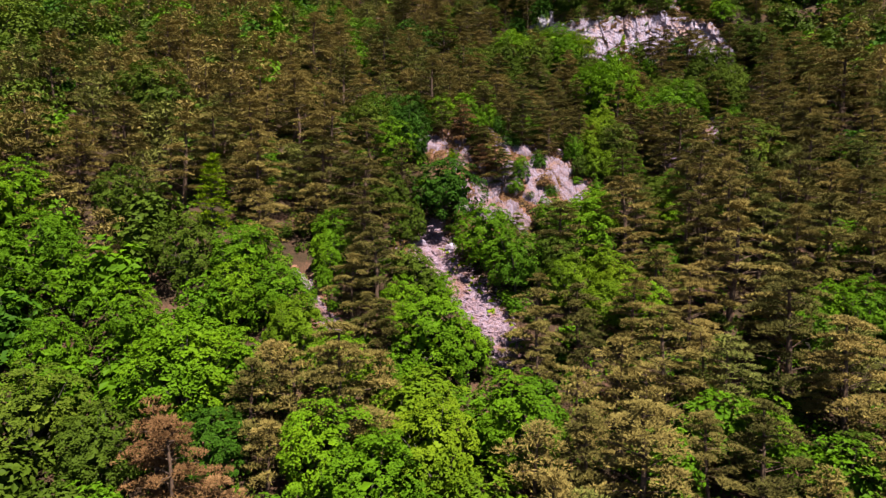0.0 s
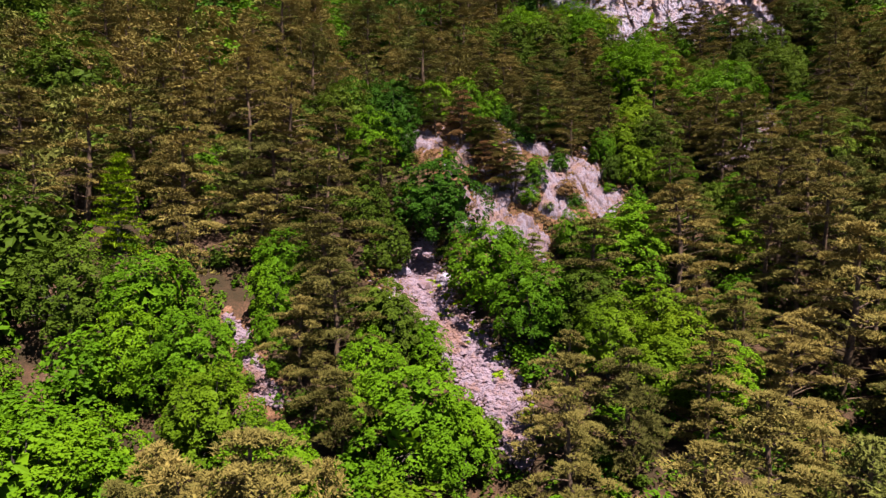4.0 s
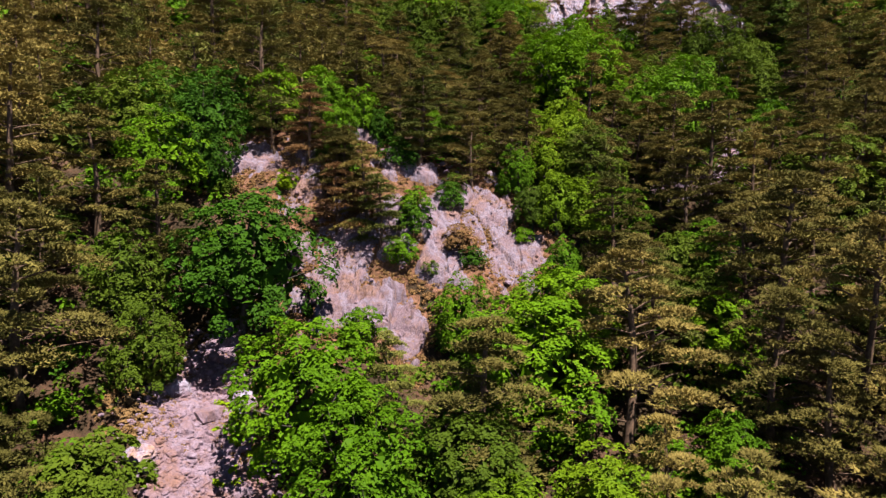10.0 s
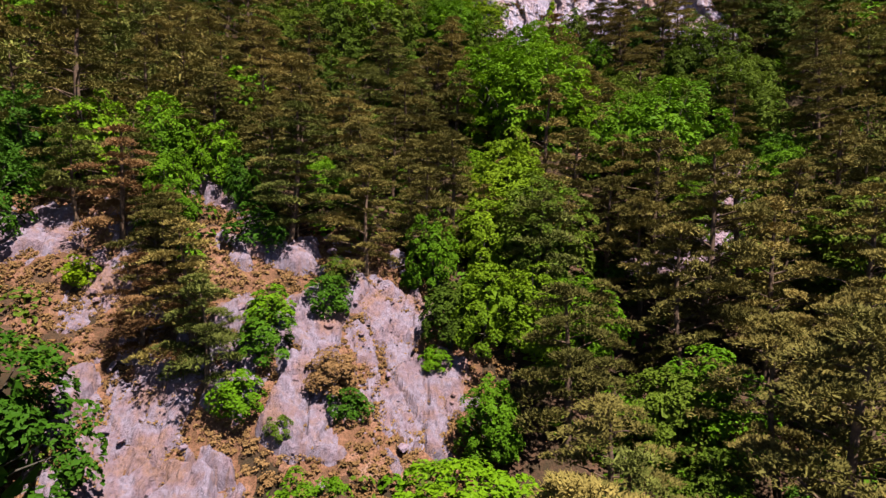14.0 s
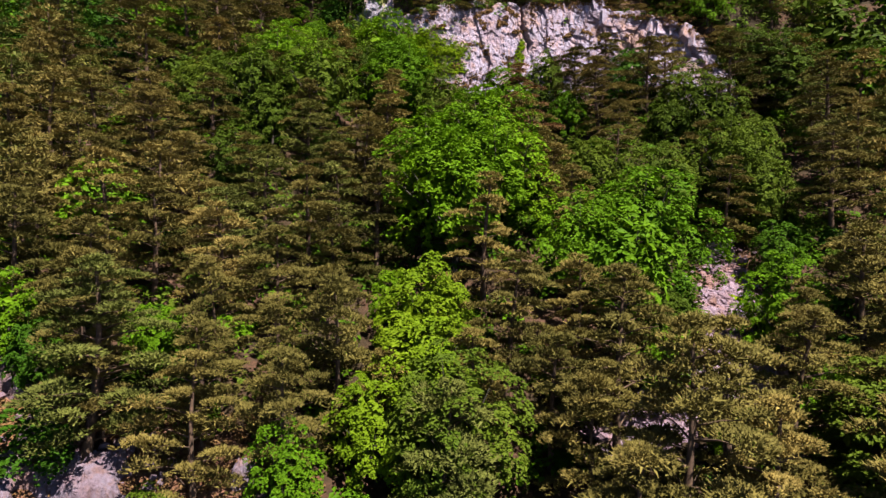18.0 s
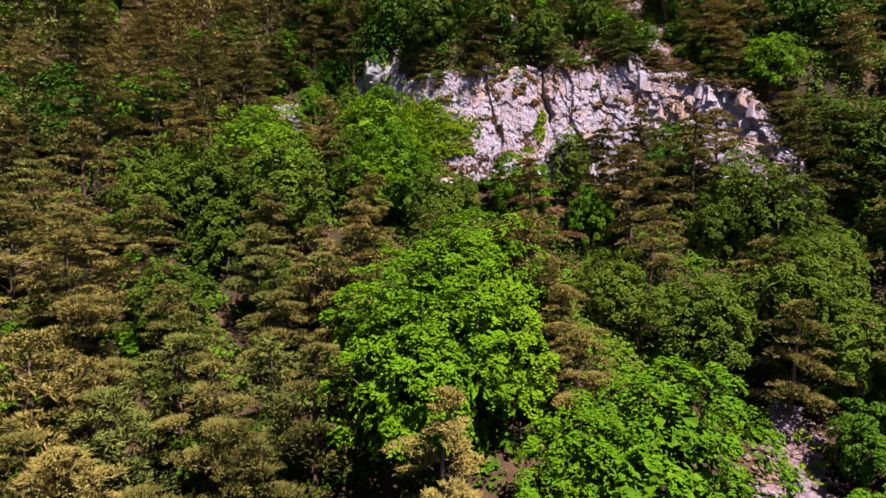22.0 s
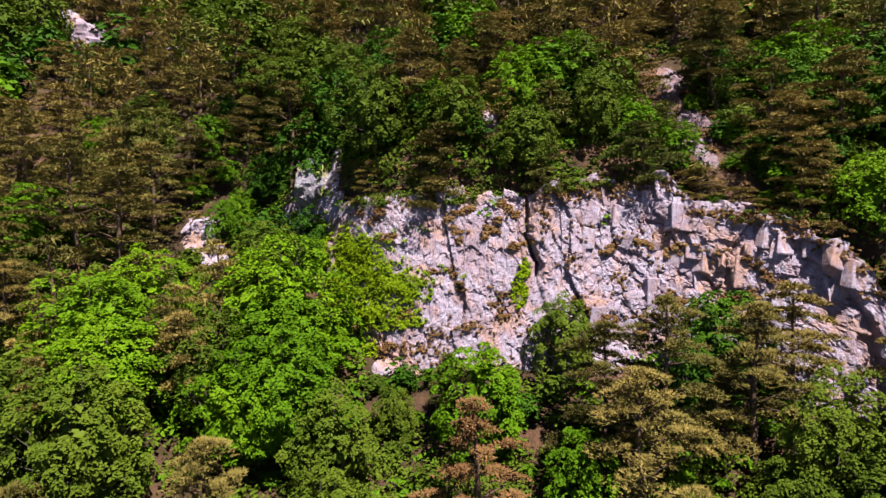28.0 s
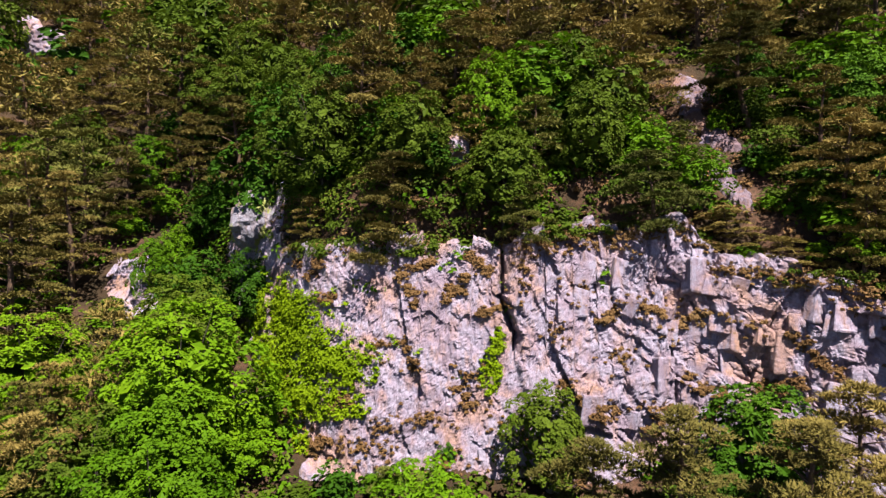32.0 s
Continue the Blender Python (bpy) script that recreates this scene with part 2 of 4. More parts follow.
class Soup:
    """Gathers loose triangles into one mesh."""

    def __init__(self):
        self.v, self.f, self.s, self.n = [], [], [], 0

    def add(self, verts, faces, soft=False):
        self.v.append(np.asarray(verts, float))
        self.f.append(np.asarray(faces, int) + self.n)
        self.s.append(np.full(len(faces), soft))
        self.n += len(verts)

    def arrays(self):
        return np.concatenate(self.v), np.concatenate(self.f)

    def mesh(self, name, mat, soft=False):
        return mesh_from(name, *self.arrays(), mat, soft if soft else np.concatenate(self.s))


def tube(soup, points, radii, sides=6):
    pts = [Vector(p) for p in points]
    vs = []
    for i, p in enumerate(pts):
        d = (pts[min(i + 1, len(pts) - 1)] - pts[max(i - 1, 0)]).normalized()
        a = d.orthogonal().normalized()
        b = d.cross(a)
        for k in range(sides):
            w = 2 * math.pi * k / sides
            vs.append(p + (a * math.cos(w) + b * math.sin(w)) * radii[i])
    fs = []
    for i in range(len(pts) - 1):
        for k in range(sides):
            q = (i * sides + k, i * sides + (k + 1) % sides, (i + 1) * sides + (k + 1) % sides, (i + 1) * sides + k)
            fs += [(q[0], q[1], q[2]), (q[0], q[2], q[3])]
    soup.add(vs, fs)


def lump(soup, c, r, rng, ring=6, rows=2, soft=True, jag=0.16):
    """A rough low ball; r is three radii."""
    vs = [(0, 0, -1)]
    for i in range(1, rows + 1):
        a = -math.pi / 2 + math.pi * i / (rows + 1)
        vs += [(math.cos(a) * math.cos(w), math.cos(a) * math.sin(w), math.sin(a)) for w in 2 * math.pi / ring * (np.arange(ring) + 0.5 * i)]
    vs = np.array(vs + [(0, 0, 1)]) * rng.uniform(1 - jag, 1 + jag, (ring * rows + 2, 1)) * np.array(r) + np.array(c)
    fs = [(0, 1 + (k + 1) % ring, 1 + k) for k in range(ring)]
    for i in range(rows - 1):
        o = 1 + i * ring
        for k in range(ring):
            q = (o + k, o + (k + 1) % ring, o + ring + (k + 1) % ring, o + ring + k)
            fs += [(q[0], q[1], q[3]), (q[1], q[2], q[3])]
    o = 1 + (rows - 1) * ring
    fs += [(o + k, o + (k + 1) % ring, ring * rows + 1) for k in range(ring)]
    soup.add(vs, fs, soft)


def unit(a):
    return a / np.maximum(np.linalg.norm(a, axis=-1, keepdims=True), 1e-6)


def blades(soup, base, way, length, width, rng, face=None):
    """Narrow pointed blades from base along way."""
    n = len(base)
    side = unit(np.cross(way, rng.normal(size=(n, 3)) if face is None else face + rng.normal(0, 0.35, (n, 3))))
    v = np.stack([base - side * width, base + side * width, base + way * length], 1).reshape(-1, 3)
    soup.add(v, np.arange(3 * n).reshape(-1, 3))


def leaves(soup, c, normal, size, rng):
    """Leaf sprays: diamonds folded along the midrib."""
    n = len(c)
    a = unit(np.cross(normal, rng.normal(size=(n, 3))))
    b = np.cross(normal, a)
    s = size * rng.uniform(0.7, 1.25, (n, 1))
    v = np.stack([c - a * s, c + b * s * 0.62 + normal * s * 0.22, c + a * s, c - b * s * 0.62 + normal * s * 0.22], 1).reshape(-1, 3)
    i = np.arange(n)[:, None] * 4
    soup.add(v, np.concatenate([i + [0, 2, 1], i + [0, 3, 2]]))


def pine_meshes(seed, pads, tufts, blade, h=7.0, r=2.3, bare=0.2, tall=1.7, spray=1.0, pad=1.0, ring=9, droop=0.2):
    """A pine: a rounded crown of cloud-like needle pads with dark gaps between, each pad a cushion of brush-like shoots."""
    rng = np.random.default_rng(seed)
    wood, green = Soup(), Soup()
    bend = rng.normal(0, 0.22, 2)
    zs = np.linspace(-0.6, h * 0.93, 8)
    stem = lambda z: np.array([bend[0] * math.sin(max(z, 0) / h * 3.1), bend[1] * math.sin(max(z, 0) / h * 2.4), z])
    tube(wood, [stem(z) for z in zs], [0.15 * (1 - 0.85 * max(z, 0) / h) + 0.012 for z in zs], 6)
    up = np.array([0, 0, 1.0])
    lop, lop_way = rng.uniform(0.05, 0.25), rng.uniform(0, 6.28)   # the crown leans to one side
    for i in range(pads):
        q = ((i + rng.uniform(0.2, 0.8)) / pads) ** 0.85
        w = i * 2.4 + rng.uniform(-0.5, 0.5)
        out = np.array([math.cos(w), math.sin(w), 0.0])
        side = np.array([-out[1], out[0], 0.0])
        reach = r * (1 - q ** tall) ** 0.75 * (0.72 + 0.28 * min(1, q * 5)) * (1 + lop * math.cos(w - lop_way)) * rng.uniform(0.82, 1.12)
        far = reach * (rng.uniform(0.2, 0.55) if i % 4 == 3 else rng.uniform(0.62, 0.95))
        z = h * (bare + (0.97 - bare) * q) + rng.uniform(-0.22, 0.22)
        c = stem(z) * [1, 1, 0] + out * far + up * (z - 0.10 * far)
        k = pad * rng.uniform(0.70, 1.30) * (1.0 - 0.34 * q)
        a, b, d = 0.92 * k, 0.74 * k * rng.uniform(0.75, 1.25), (0.16 + 0.10 * rng.uniform()) * k
        if far > 0.5:
            tube(wood, [stem(max(z - 0.35 * far - 0.15, 0.1)), stem(z - 0.25 * far) * [0.5, 0.5, 0.5] + c * 0.5 - up * 0.14, c - up * 0.14], [0.04, 0.026, 0.006], 3)
        n_up = unit(up + out * droop * rng.uniform(-0.3, 1.0) * min(1, far) + rng.normal(0, 0.07, 3))
        ax = unit(out - n_up * (out @ n_up))
        basis = np.stack([ax, np.cross(n_up, ax), n_up])
        wave, phase = rng.integers(2, 5), rng.uniform(0, 6.28)
        rim = lambda w: 1 + 0.26 * np.sin(wave * w + phase)
        m = ring * 2                                    # old needles and twigs lying inside the pad
        w2, r2 = rng.uniform(0, 2 * math.pi, m), np.sqrt(rng.uniform(0, 0.7, m))
        inner = np.stack([r2 * np.cos(w2) * a, r2 * np.sin(w2) * b, rng.uniform(-0.5, 0.35, m) * d], 1) @ basis + c
        lie = unit(np.stack([np.cos(w2), np.sin(w2), rng.normal(0, 0.25, m)], 1) @ basis + rng.normal(0, 0.4, (m, 3)))
        blades(green, inner - lie * 0.1, lie, spray * 0.38 * rng.uniform(0.6, 1.2, (m, 1)), spray * 0.05, rng, up + rng.normal(0, 0.3, (m, 3)))
        n = max(4, int(tufts * k * k * rng.uniform(0.85, 1.15)))
        ang, rad = rng.uniform(0, 2 * math.pi, n), np.sqrt(rng.uniform(0, 1, n))
        rad = rad * rim(ang)
        lx, ly = rad * np.cos(ang), rad * np.sin(ang)
        lz = d * (np.sqrt(np.clip(1 - rad ** 2, 0, 1)) * rng.uniform(0.45, 1.0, n) - 0.25 * rad ** 2)
        base = np.stack([lx * a, ly * b, lz], 1) @ basis + c
        grow = unit(np.stack([lx * 0.8, ly * 0.8, np.full(n, 0.2)], 1) @ basis + up * 0.25)
        for _ in range(blade):
            way = unit(grow + rng.normal(0, 0.5, (n, 3)) * [1, 1, 0.5])
            blades(green, base - way * 0.08, way, spray * 0.23 * rng.uniform(0.6, 1.3, (n, 1)), spray * 0.028, rng, np.repeat(n_up[None], n, 0))
    return wood, green


def broadleaf_meshes(seed, clumps, per, size, h=6.0, r=2.6, low=-0.12, core=0.30, flat=0.62):
    """A broadleaf tree: a dome of overlapping leafy fans that nearly reaches the ground."""
    rng = np.random.default_rng(seed)
    wood, green = Soup(), Soup()
    tube(wood, [(0, 0, -0.6), (0.06, 0, h * 0.2), (0.0, 0.1, h * 0.45), (0.1, 0, h * 0.72)], [0.15, 0.12, 0.08, 0.02], 6)
    mid = np.array([0, 0, h * (0.5 + low / 2)])
    ax = np.array([r, r, h * (1 - low) / 2])
    shift, lobes, phase = rng.normal(0, 0.12, 3), rng.integers(2, 5), rng.uniform(0, 6.28)
    n = unit(rng.normal(size=(260, 3)) + [0, 0, 0.2])   # the shaded leaves inside
    leaves(green, mid + n * ax * rng.uniform(0.36, 0.70, (260, 1)), unit(n + rng.normal(0, 0.3, (260, 3))), core, rng)
    for i in range(clumps):
        q = (i + 0.5) / clumps
        el = math.asin(1 - 1.62 * q)
        w = i * 2.4 + rng.uniform(-0.5, 0.5)
        d = np.array([math.cos(el) * math.cos(w), math.cos(el) * math.sin(w), math.sin(el)])
        bulge = 1 + 0.10 * math.sin(lobes * w + phase) * math.cos(el) + shift @ d
        c = mid + d * ax * rng.uniform(0.70, 0.93) * bulge
        s = rng.uniform(0.7, 1.3) * 4.2 / math.sqrt(clumps) * r / 2.6
        if i % 4 == 0:
            tube(wood, [(0, 0, h * 0.2), tuple(np.array([0, 0, h * 0.25]) * 0.5 + c * 0.5), tuple(c)], [0.045, 0.03, 0.01], 3)
        lay = unit(d * 0.75 + np.array([0, 0, 0.75]) + rng.normal(0, 0.18, 3))   # each fan faces out and up
        e1 = unit(np.cross(lay, rng.normal(size=3)))
        e2 = np.cross(lay, e1)
        ang, rad = rng.uniform(0, 6.28, per), np.sqrt(rng.uniform(0, 1, per))
        rad = rad * (1 + 0.22 * np.sin(3 * ang + i))
        rise = flat * s * (np.sqrt(np.clip(1 - rad ** 2, 0, 1)) - 0.45 * rad ** 2) * rng.uniform(0.55, 1.1, per)
        pos = c + s * rad[:, None] * (np.cos(ang)[:, None] * e1 + np.sin(ang)[:, None] * e2) + rise[:, None] * lay
        tilt = unit(lay * 0.7 + (pos - c) / s * 0.35 + [0, 0, 0.25] + rng.normal(0, 0.36, (per, 3)))
        leaves(green, pos, tilt, size * rng.uniform(0.65, 1.4, (per, 1)), rng)
    return wood, green


# ---- terrain ----
# GROUND BEGIN
K = 1.375   # metres to a unit of the site plan


def cliff_face(x, z):
    """y of the cliff's face at x and height z."""
    x, z = np.asarray(x, float) / K, np.asarray(z, float) / K
    return K * (86.3 + 0.33 * (z - 46.0) + 10.0 * (1 - smooth(9.0, 20.0, x)) - 3.5 * smooth(29.0, 38.0, x))


def cliff_height(x):
    return 1.0 + 2.0 * smooth(2.0, 9.0, x) + 3.2 * smooth(11.0, 22.0, x) - 2.6 * smooth(36.0, 48.0, x)


def ground(x, y):
    """Height of the hillside."""
    x, y = np.asarray(x, float) / K, np.asarray(y, float) / K
    z = 24.0 + 0.57 * (np.clip(y, -64, 240) - 46.0)
    z = z - 0.25 * np.clip(y - 240, 0, 500) + 0.06 * np.clip(y - 90, 0, 150)
    z = z + 3.0 * smooth(52.5, 60.0, y) * (1 - smooth(62.0, 72.0, y)) * bell((x - 2.0) / 9.0)
    z = z - 1.1 * bell((x - 1.0 + 0.25 * (y - 46)) / 3.0) * smooth(30, 40, y) * (1 - smooth(50, 55, y))
    z = z + 2.2 * (1 - smooth(-16.0, -4.0, x)) * smooth(36, 46, y)
    z = z - 1.4 * bell((x - 29.0 + 0.1 * (y - 68)) / 4.5) * smooth(45, 55, y) * (1 - smooth(75, 84, y))
    z = z + 0.30 * np.clip(x - 36.0, 0, 60) * smooth(20, 60, y) * (1 - 0.6 * smooth(80, 120, y))
    z = z + 0.10 * np.clip(-x - 25.0, 0, 80)
    off = y - cliff_face(K * x, K * 46.0) / K
    z = z + cliff_height(x) * smooth(0.9, 3.6, off) * smooth(-8, 4, x)
    z = z - 1.0 * bell((x - 9.0) / 7.0) * bell((y - 93.0) / 7.0)
    return K * (z + 0.5 * np.sin(x * 0.31 + 1.3) * np.cos(y * 0.27) + 0.25 * np.sin(x * 0.83 + y * 0.6))
# GROUND END


def axis_steps(lo, hi, fine, far_lo, far_hi):
    mid = np.arange(lo, hi + fine / 2, fine)
    grow = np.cumsum(fine * 1.18 ** np.arange(1, 40))
    return np.concatenate([(lo - grow[lo - grow > far_lo])[::-1], mid, hi + grow[hi + grow < far_hi]])


def sheet(xs, ys, zfun):
    X, Y = np.meshgrid(xs, ys)
    V = np.stack([X, Y, zfun(X, Y)], -1).reshape(-1, 3)
    n, m = len(ys), len(xs)
    i = (np.arange(n - 1)[:, None] * m + np.arange(m - 1)).reshape(-1, 1)
    return V, np.concatenate([i, i + 1, i + m + 1, i + m], 1)


def rough(X, Y, k=1.0, amp=1.0):
    """Cheap rounded unevenness."""
    return amp * (np.sin(1.7 * k * X + 2.1 * np.sin(0.9 * k * Y)) * np.cos(1.3 * k * Y + 1.7 * np.sin(1.1 * k * X)))


V, F = sheet(axis_steps(-70, 100, 0.9, -1200, 1200), axis_steps(30, 190, 0.9, -1200, 1200),
             lambda X, Y: ground(X, Y) + rough(X, Y, 1.0, 0.10) + rough(X + 5, Y, 2.3, 0.05))
tagged(new("ground", mesh_from("ground", V, F, SOIL, True)), "steep forest floor of reddish soil and leaf litter", "ground", kind="structure")
# ---- plan of the trees: x, y, height, crown width ----
PINE_LOWEST = [(12.3, 39.3, 9.8, 6.4), (20.6, 40, 8.5, 5.4), (17.6, 40.8, 7.1, 4.4), (9.7, 40.9, 7.6, 4.8), (-6.7, 42.6, 10.9, 7.3), (-14, 44, 7.5, 4.8), (29.4, 45.8, 10, 6.6), (16.5, 46.5, 9.5, 6.2), (7.7, 48.8, 8.2, 5.2), (27.2, 49.5, 11.2, 7.5), (11.5, 51.7, 7.7, 4.9), (7.9, 52.4, 8.2, 5.2), (15.7, 52.6, 7.2, 4.5), (20.7, 53.3, 8.1, 5.2), (-6.8, 54.1, 4.8, 2.7), (25.2, 56.3, 11.2, 7.5), (19.2, 56.8, 7.6, 4.8), (-8.2, 57.2, 6, 3.6), (-6.2, 58.5, 8.3, 5.4), (20.5, 58.7, 6.3, 3.8), (35.3, 59.3, 11, 7.3), (18.4, 60.3, 6.5, 4)]
PINE_LOWER = [(25.7, 61.9, 7.6, 4.8), (11.3, 62.9, 8.4, 5.4), (-7.4, 63, 8.6, 5.6), (24.5, 64.3, 8.1, 5.2), (18.2, 65, 9.6, 6.3), (-19.2, 67.4, 10.3, 6.8), (-8.6, 67.6, 10.2, 6.7), (27.2, 68.1, 9.3, 6.1), (-27.7, 68.6, 10, 6.6), (-38.8, 69.2, 10, 6.6), (-12.7, 70, 9.9, 6.5), (-45.5, 70.4, 11, 7.3), (20.5, 70.6, 6.8, 4.2), (-25, 71.5, 10.5, 7), (27.9, 71.8, 5.6, 3.3), (31.8, 72.6, 5.8, 3.4), (20.8, 74.6, 6.5, 4), (-4.6, 74.8, 7.7, 4.9), (42.2, 74.9, 11.7, 7.8), (-37, 75.5, 9.1, 5.9), (-13.4, 76.3, 10.3, 6.8), (-8.9, 76.7, 8.3, 5.3), (-22.1, 76.8, 9.1, 5.9)]
PINE_LOW = [(-17.3, 77.2, 9.8, 6.4), (6.5, 77.5, 5.5, 3.2), (22.9, 77.6, 5, 2.9), (27.1, 77.8, 5.3, 3.1), (34.9, 77.9, 6.7, 4.2), (31.5, 78.7, 5.6, 3.3), (5.3, 79, 4.9, 2.8), (4.4, 79.3, 4.9, 2.8), (28.5, 79.5, 6.8, 4.2), (-25.8, 79.8, 10.4, 6.9), (32.1, 80.8, 6.6, 4.1), (13.3, 81.2, 5.2, 3.1), (16, 81.7, 5, 2.9), (26.9, 82.1, 5.8, 3.5), (10, 82.8, 4.3, 2.4), (13.2, 82.9, 4.9, 2.8), (35.7, 83.6, 5.3, 3.1), (39.2, 84.1, 6.1, 3.7), (-19.2, 84.1, 9.9, 6.5), (25.9, 84.2, 5.7, 3.4), (19.4, 84.5, 4.3, 2.3), (15.6, 84.6, 4.5, 2.5), (22.9, 84.8, 4.9, 2.8)]
PINE_MID = [(8.6, 85.1, 5.2, 3.1), (29, 85.3, 5.7, 3.4), (-50.3, 85.3, 10, 6.6), (13.1, 85.6, 5.1, 2.9), (17, 86.9, 5.4, 3.2), (8.1, 87, 5.2, 3), (5.1, 87, 5.8, 3.5), (-1.2, 87.3, 9.2, 6), (24.8, 87.5, 6.2, 3.8), (29.8, 87.7, 5.8, 3.5), (53.4, 87.8, 12.5, 9.8), (39.5, 88.1, 6.8, 4.2), (42.9, 88.2, 8.6, 5.5), (-13.5, 88.6, 10.1, 6.7), (28.2, 88.7, 5.9, 3.6), (5, 88.9, 5.4, 3.1), (14.8, 89.6, 5.5, 3.2), (12.3, 90, 5.6, 3.4), (-44.5, 90, 9.5, 6.2), (9.4, 90.2, 5.5, 3.2), (1.3, 90.3, 6.2, 3.8), (7.3, 90.7, 6.8, 4.2), (24.5, 91.5, 7.7, 4.9)]
PINE_MIDDLE = [(17.1, 92.5, 5.3, 3.1), (46.1, 93.5, 5.9, 3.6), (-29.3, 93.6, 10.9, 7.2), (15.8, 94.1, 6.7, 4.1), (19.3, 95.2, 6.5, 4), (10.5, 95.4, 5.6, 3.3), (5.2, 96.4, 5.6, 3.3), (30.5, 97.2, 5.1, 3), (3.5, 97.5, 6.5, 4), (-4.9, 97.6, 7, 4.4), (9.2, 98.2, 6.7, 4.1), (48.4, 98.6, 8, 5.1), (1.9, 98.8, 5.9, 3.6), (-10.2, 99.5, 7.7, 4.9), (-41.4, 99.7, 11.5, 7.7), (7.8, 99.9, 6.1, 3.7), (12, 100, 5.4, 3.2), (31.2, 100.3, 5.2, 3), (-1.4, 100.4, 7.7, 4.9), (42.2, 100.6, 6, 3.6), (16.9, 100.6, 5.1, 2.9), (29.7, 101.4, 5.4, 3.2), (18.6, 101.6, 6.3, 3.8)]
PINE_UPPER = [(5.7, 102.6, 7.7, 4.9), (-19.8, 103.2, 10.7, 7.1), (17.9, 103.8, 5.9, 3.5), (42.3, 104.3, 6, 3.6), (29.2, 104.3, 6.3, 3.8), (20.4, 104.5, 6.3, 3.8), (8.7, 104.6, 6.8, 4.2), (-9.4, 105, 10.8, 7.2), (1, 105.3, 6.8, 4.2), (4.6, 105.7, 6.9, 4.3), (53.3, 105.8, 8.7, 5.6), (15, 107.1, 5.4, 3.2), (37.3, 107.6, 5.6, 3.3), (20.6, 108.5, 5.7, 3.4), (2.9, 109, 9.4, 6.1), (37.3, 110.8, 7.1, 4.5), (11.9, 112.3, 5.4, 3.2), (35.8, 113.2, 6.4, 3.9), (42.3, 113.2, 7.5, 4.7), (38.1, 113.6, 7.5, 4.7), (17.0, 114.6, 5.7, 3.7), (48.5, 111.5, 8.5, 6.0), (51.8, 113.7, 7.6, 4.8), (-3.8, 113.9, 7.3, 4.6)]
PINE_HIGH = [(44.7, 115.1, 6.2, 3.8), (50.4, 116.3, 6.8, 4.2), (14.9, 116.6, 5.1, 2.9), (6.9, 117, 7.5, 4.7), (-0.1, 117.2, 9, 5.9), (15, 118.4, 5, 2.9), (46.6, 119.6, 5, 2.9), (3, 121, 8.4, 5.4), (46.8, 121.3, 4.6, 3.3), (44.2, 120.8, 3.0, 3.0), (42.4, 121.9, 2.6, 2.4), (28.3, 121.9, 5.9, 3.6), (50, 122, 6, 3.7), (8.7, 123.9, 9.1, 5.9), (24.1, 124, 3.5, 1.8), (47.2, 124, 5.2, 3.1), (29.3, 125.8, 5.2, 3), (25.9, 126.2, 6.1, 3.7), (4.7, 126.6, 7.9, 5), (30.6, 128, 6.2, 3.7), (45.8, 128.6, 6.2, 3.8), (8.2, 129.3, 7.5, 4.8), (17.0, 132.6, 8.1, 5.2), (34.7, 129.7, 5.1, 3)]
PINE_HIGHER = [(31.7, 130.1, 5.2, 3), (-7.5, 130.1, 8.5, 5.5), (-1.3, 130.2, 8.2, 5.3), (41.1, 130.8, 5.7, 3.4), (51, 131.4, 5.6, 3.3), (37.7, 132.3, 5.4, 3.2), (47.4, 132.7, 5.8, 3.5), (9.1, 133.6, 5.9, 3.5), (48.2, 134.4, 6, 3.6), (-7.2, 134.9, 8.2, 5.3), (-1.4, 135, 7.2, 4.5), (12.8, 135.4, 5.4, 3.2), (4.6, 135.7, 6.1, 3.7), (11, 136.9, 8.4, 5.4), (4.1, 139, 7.6, 4.8), (17.7, 141.6, 7.1, 4.5), (-6.6, 142.1, 7.5, 4.7), (0.9, 144.6, 8.6, 5.6), (1, 148.3, 8.1, 5.2), (-8.5, 159.6, 8.5, 5.5)]
FRESH_PINE_LOWEST = [(7.2, 76.3, 4.8, 2.8), (7.6, 66.0, 4.5, 2.7), (20.9, 81.4, 6.1, 3.7), (9.7, 81.9, 7.1, 4.4), (0.1, 83.2, 5, 2.9), (2.5, 83.7, 4.6, 2.6), (13.3, 97.3, 6.3, 3.9), (16.8, 102.2, 5.1, 3), (15.1, 103.8, 5.9, 3.6), (24.3, 105.8, 5.6, 3.3), (29, 115.7, 4.1, 2.2), (39.2, 122.1, 5.5, 3.3), (34.3, 122.2, 4.4, 2.5)]
RUST_PINE_LOWEST = [(-17, 38.6, 9.1, 6), (4.6, 77.5, 4.7, 2.6), (2.4, 82, 5.4, 3.2), (30.4, 110.0, 7.0, 4.4)]
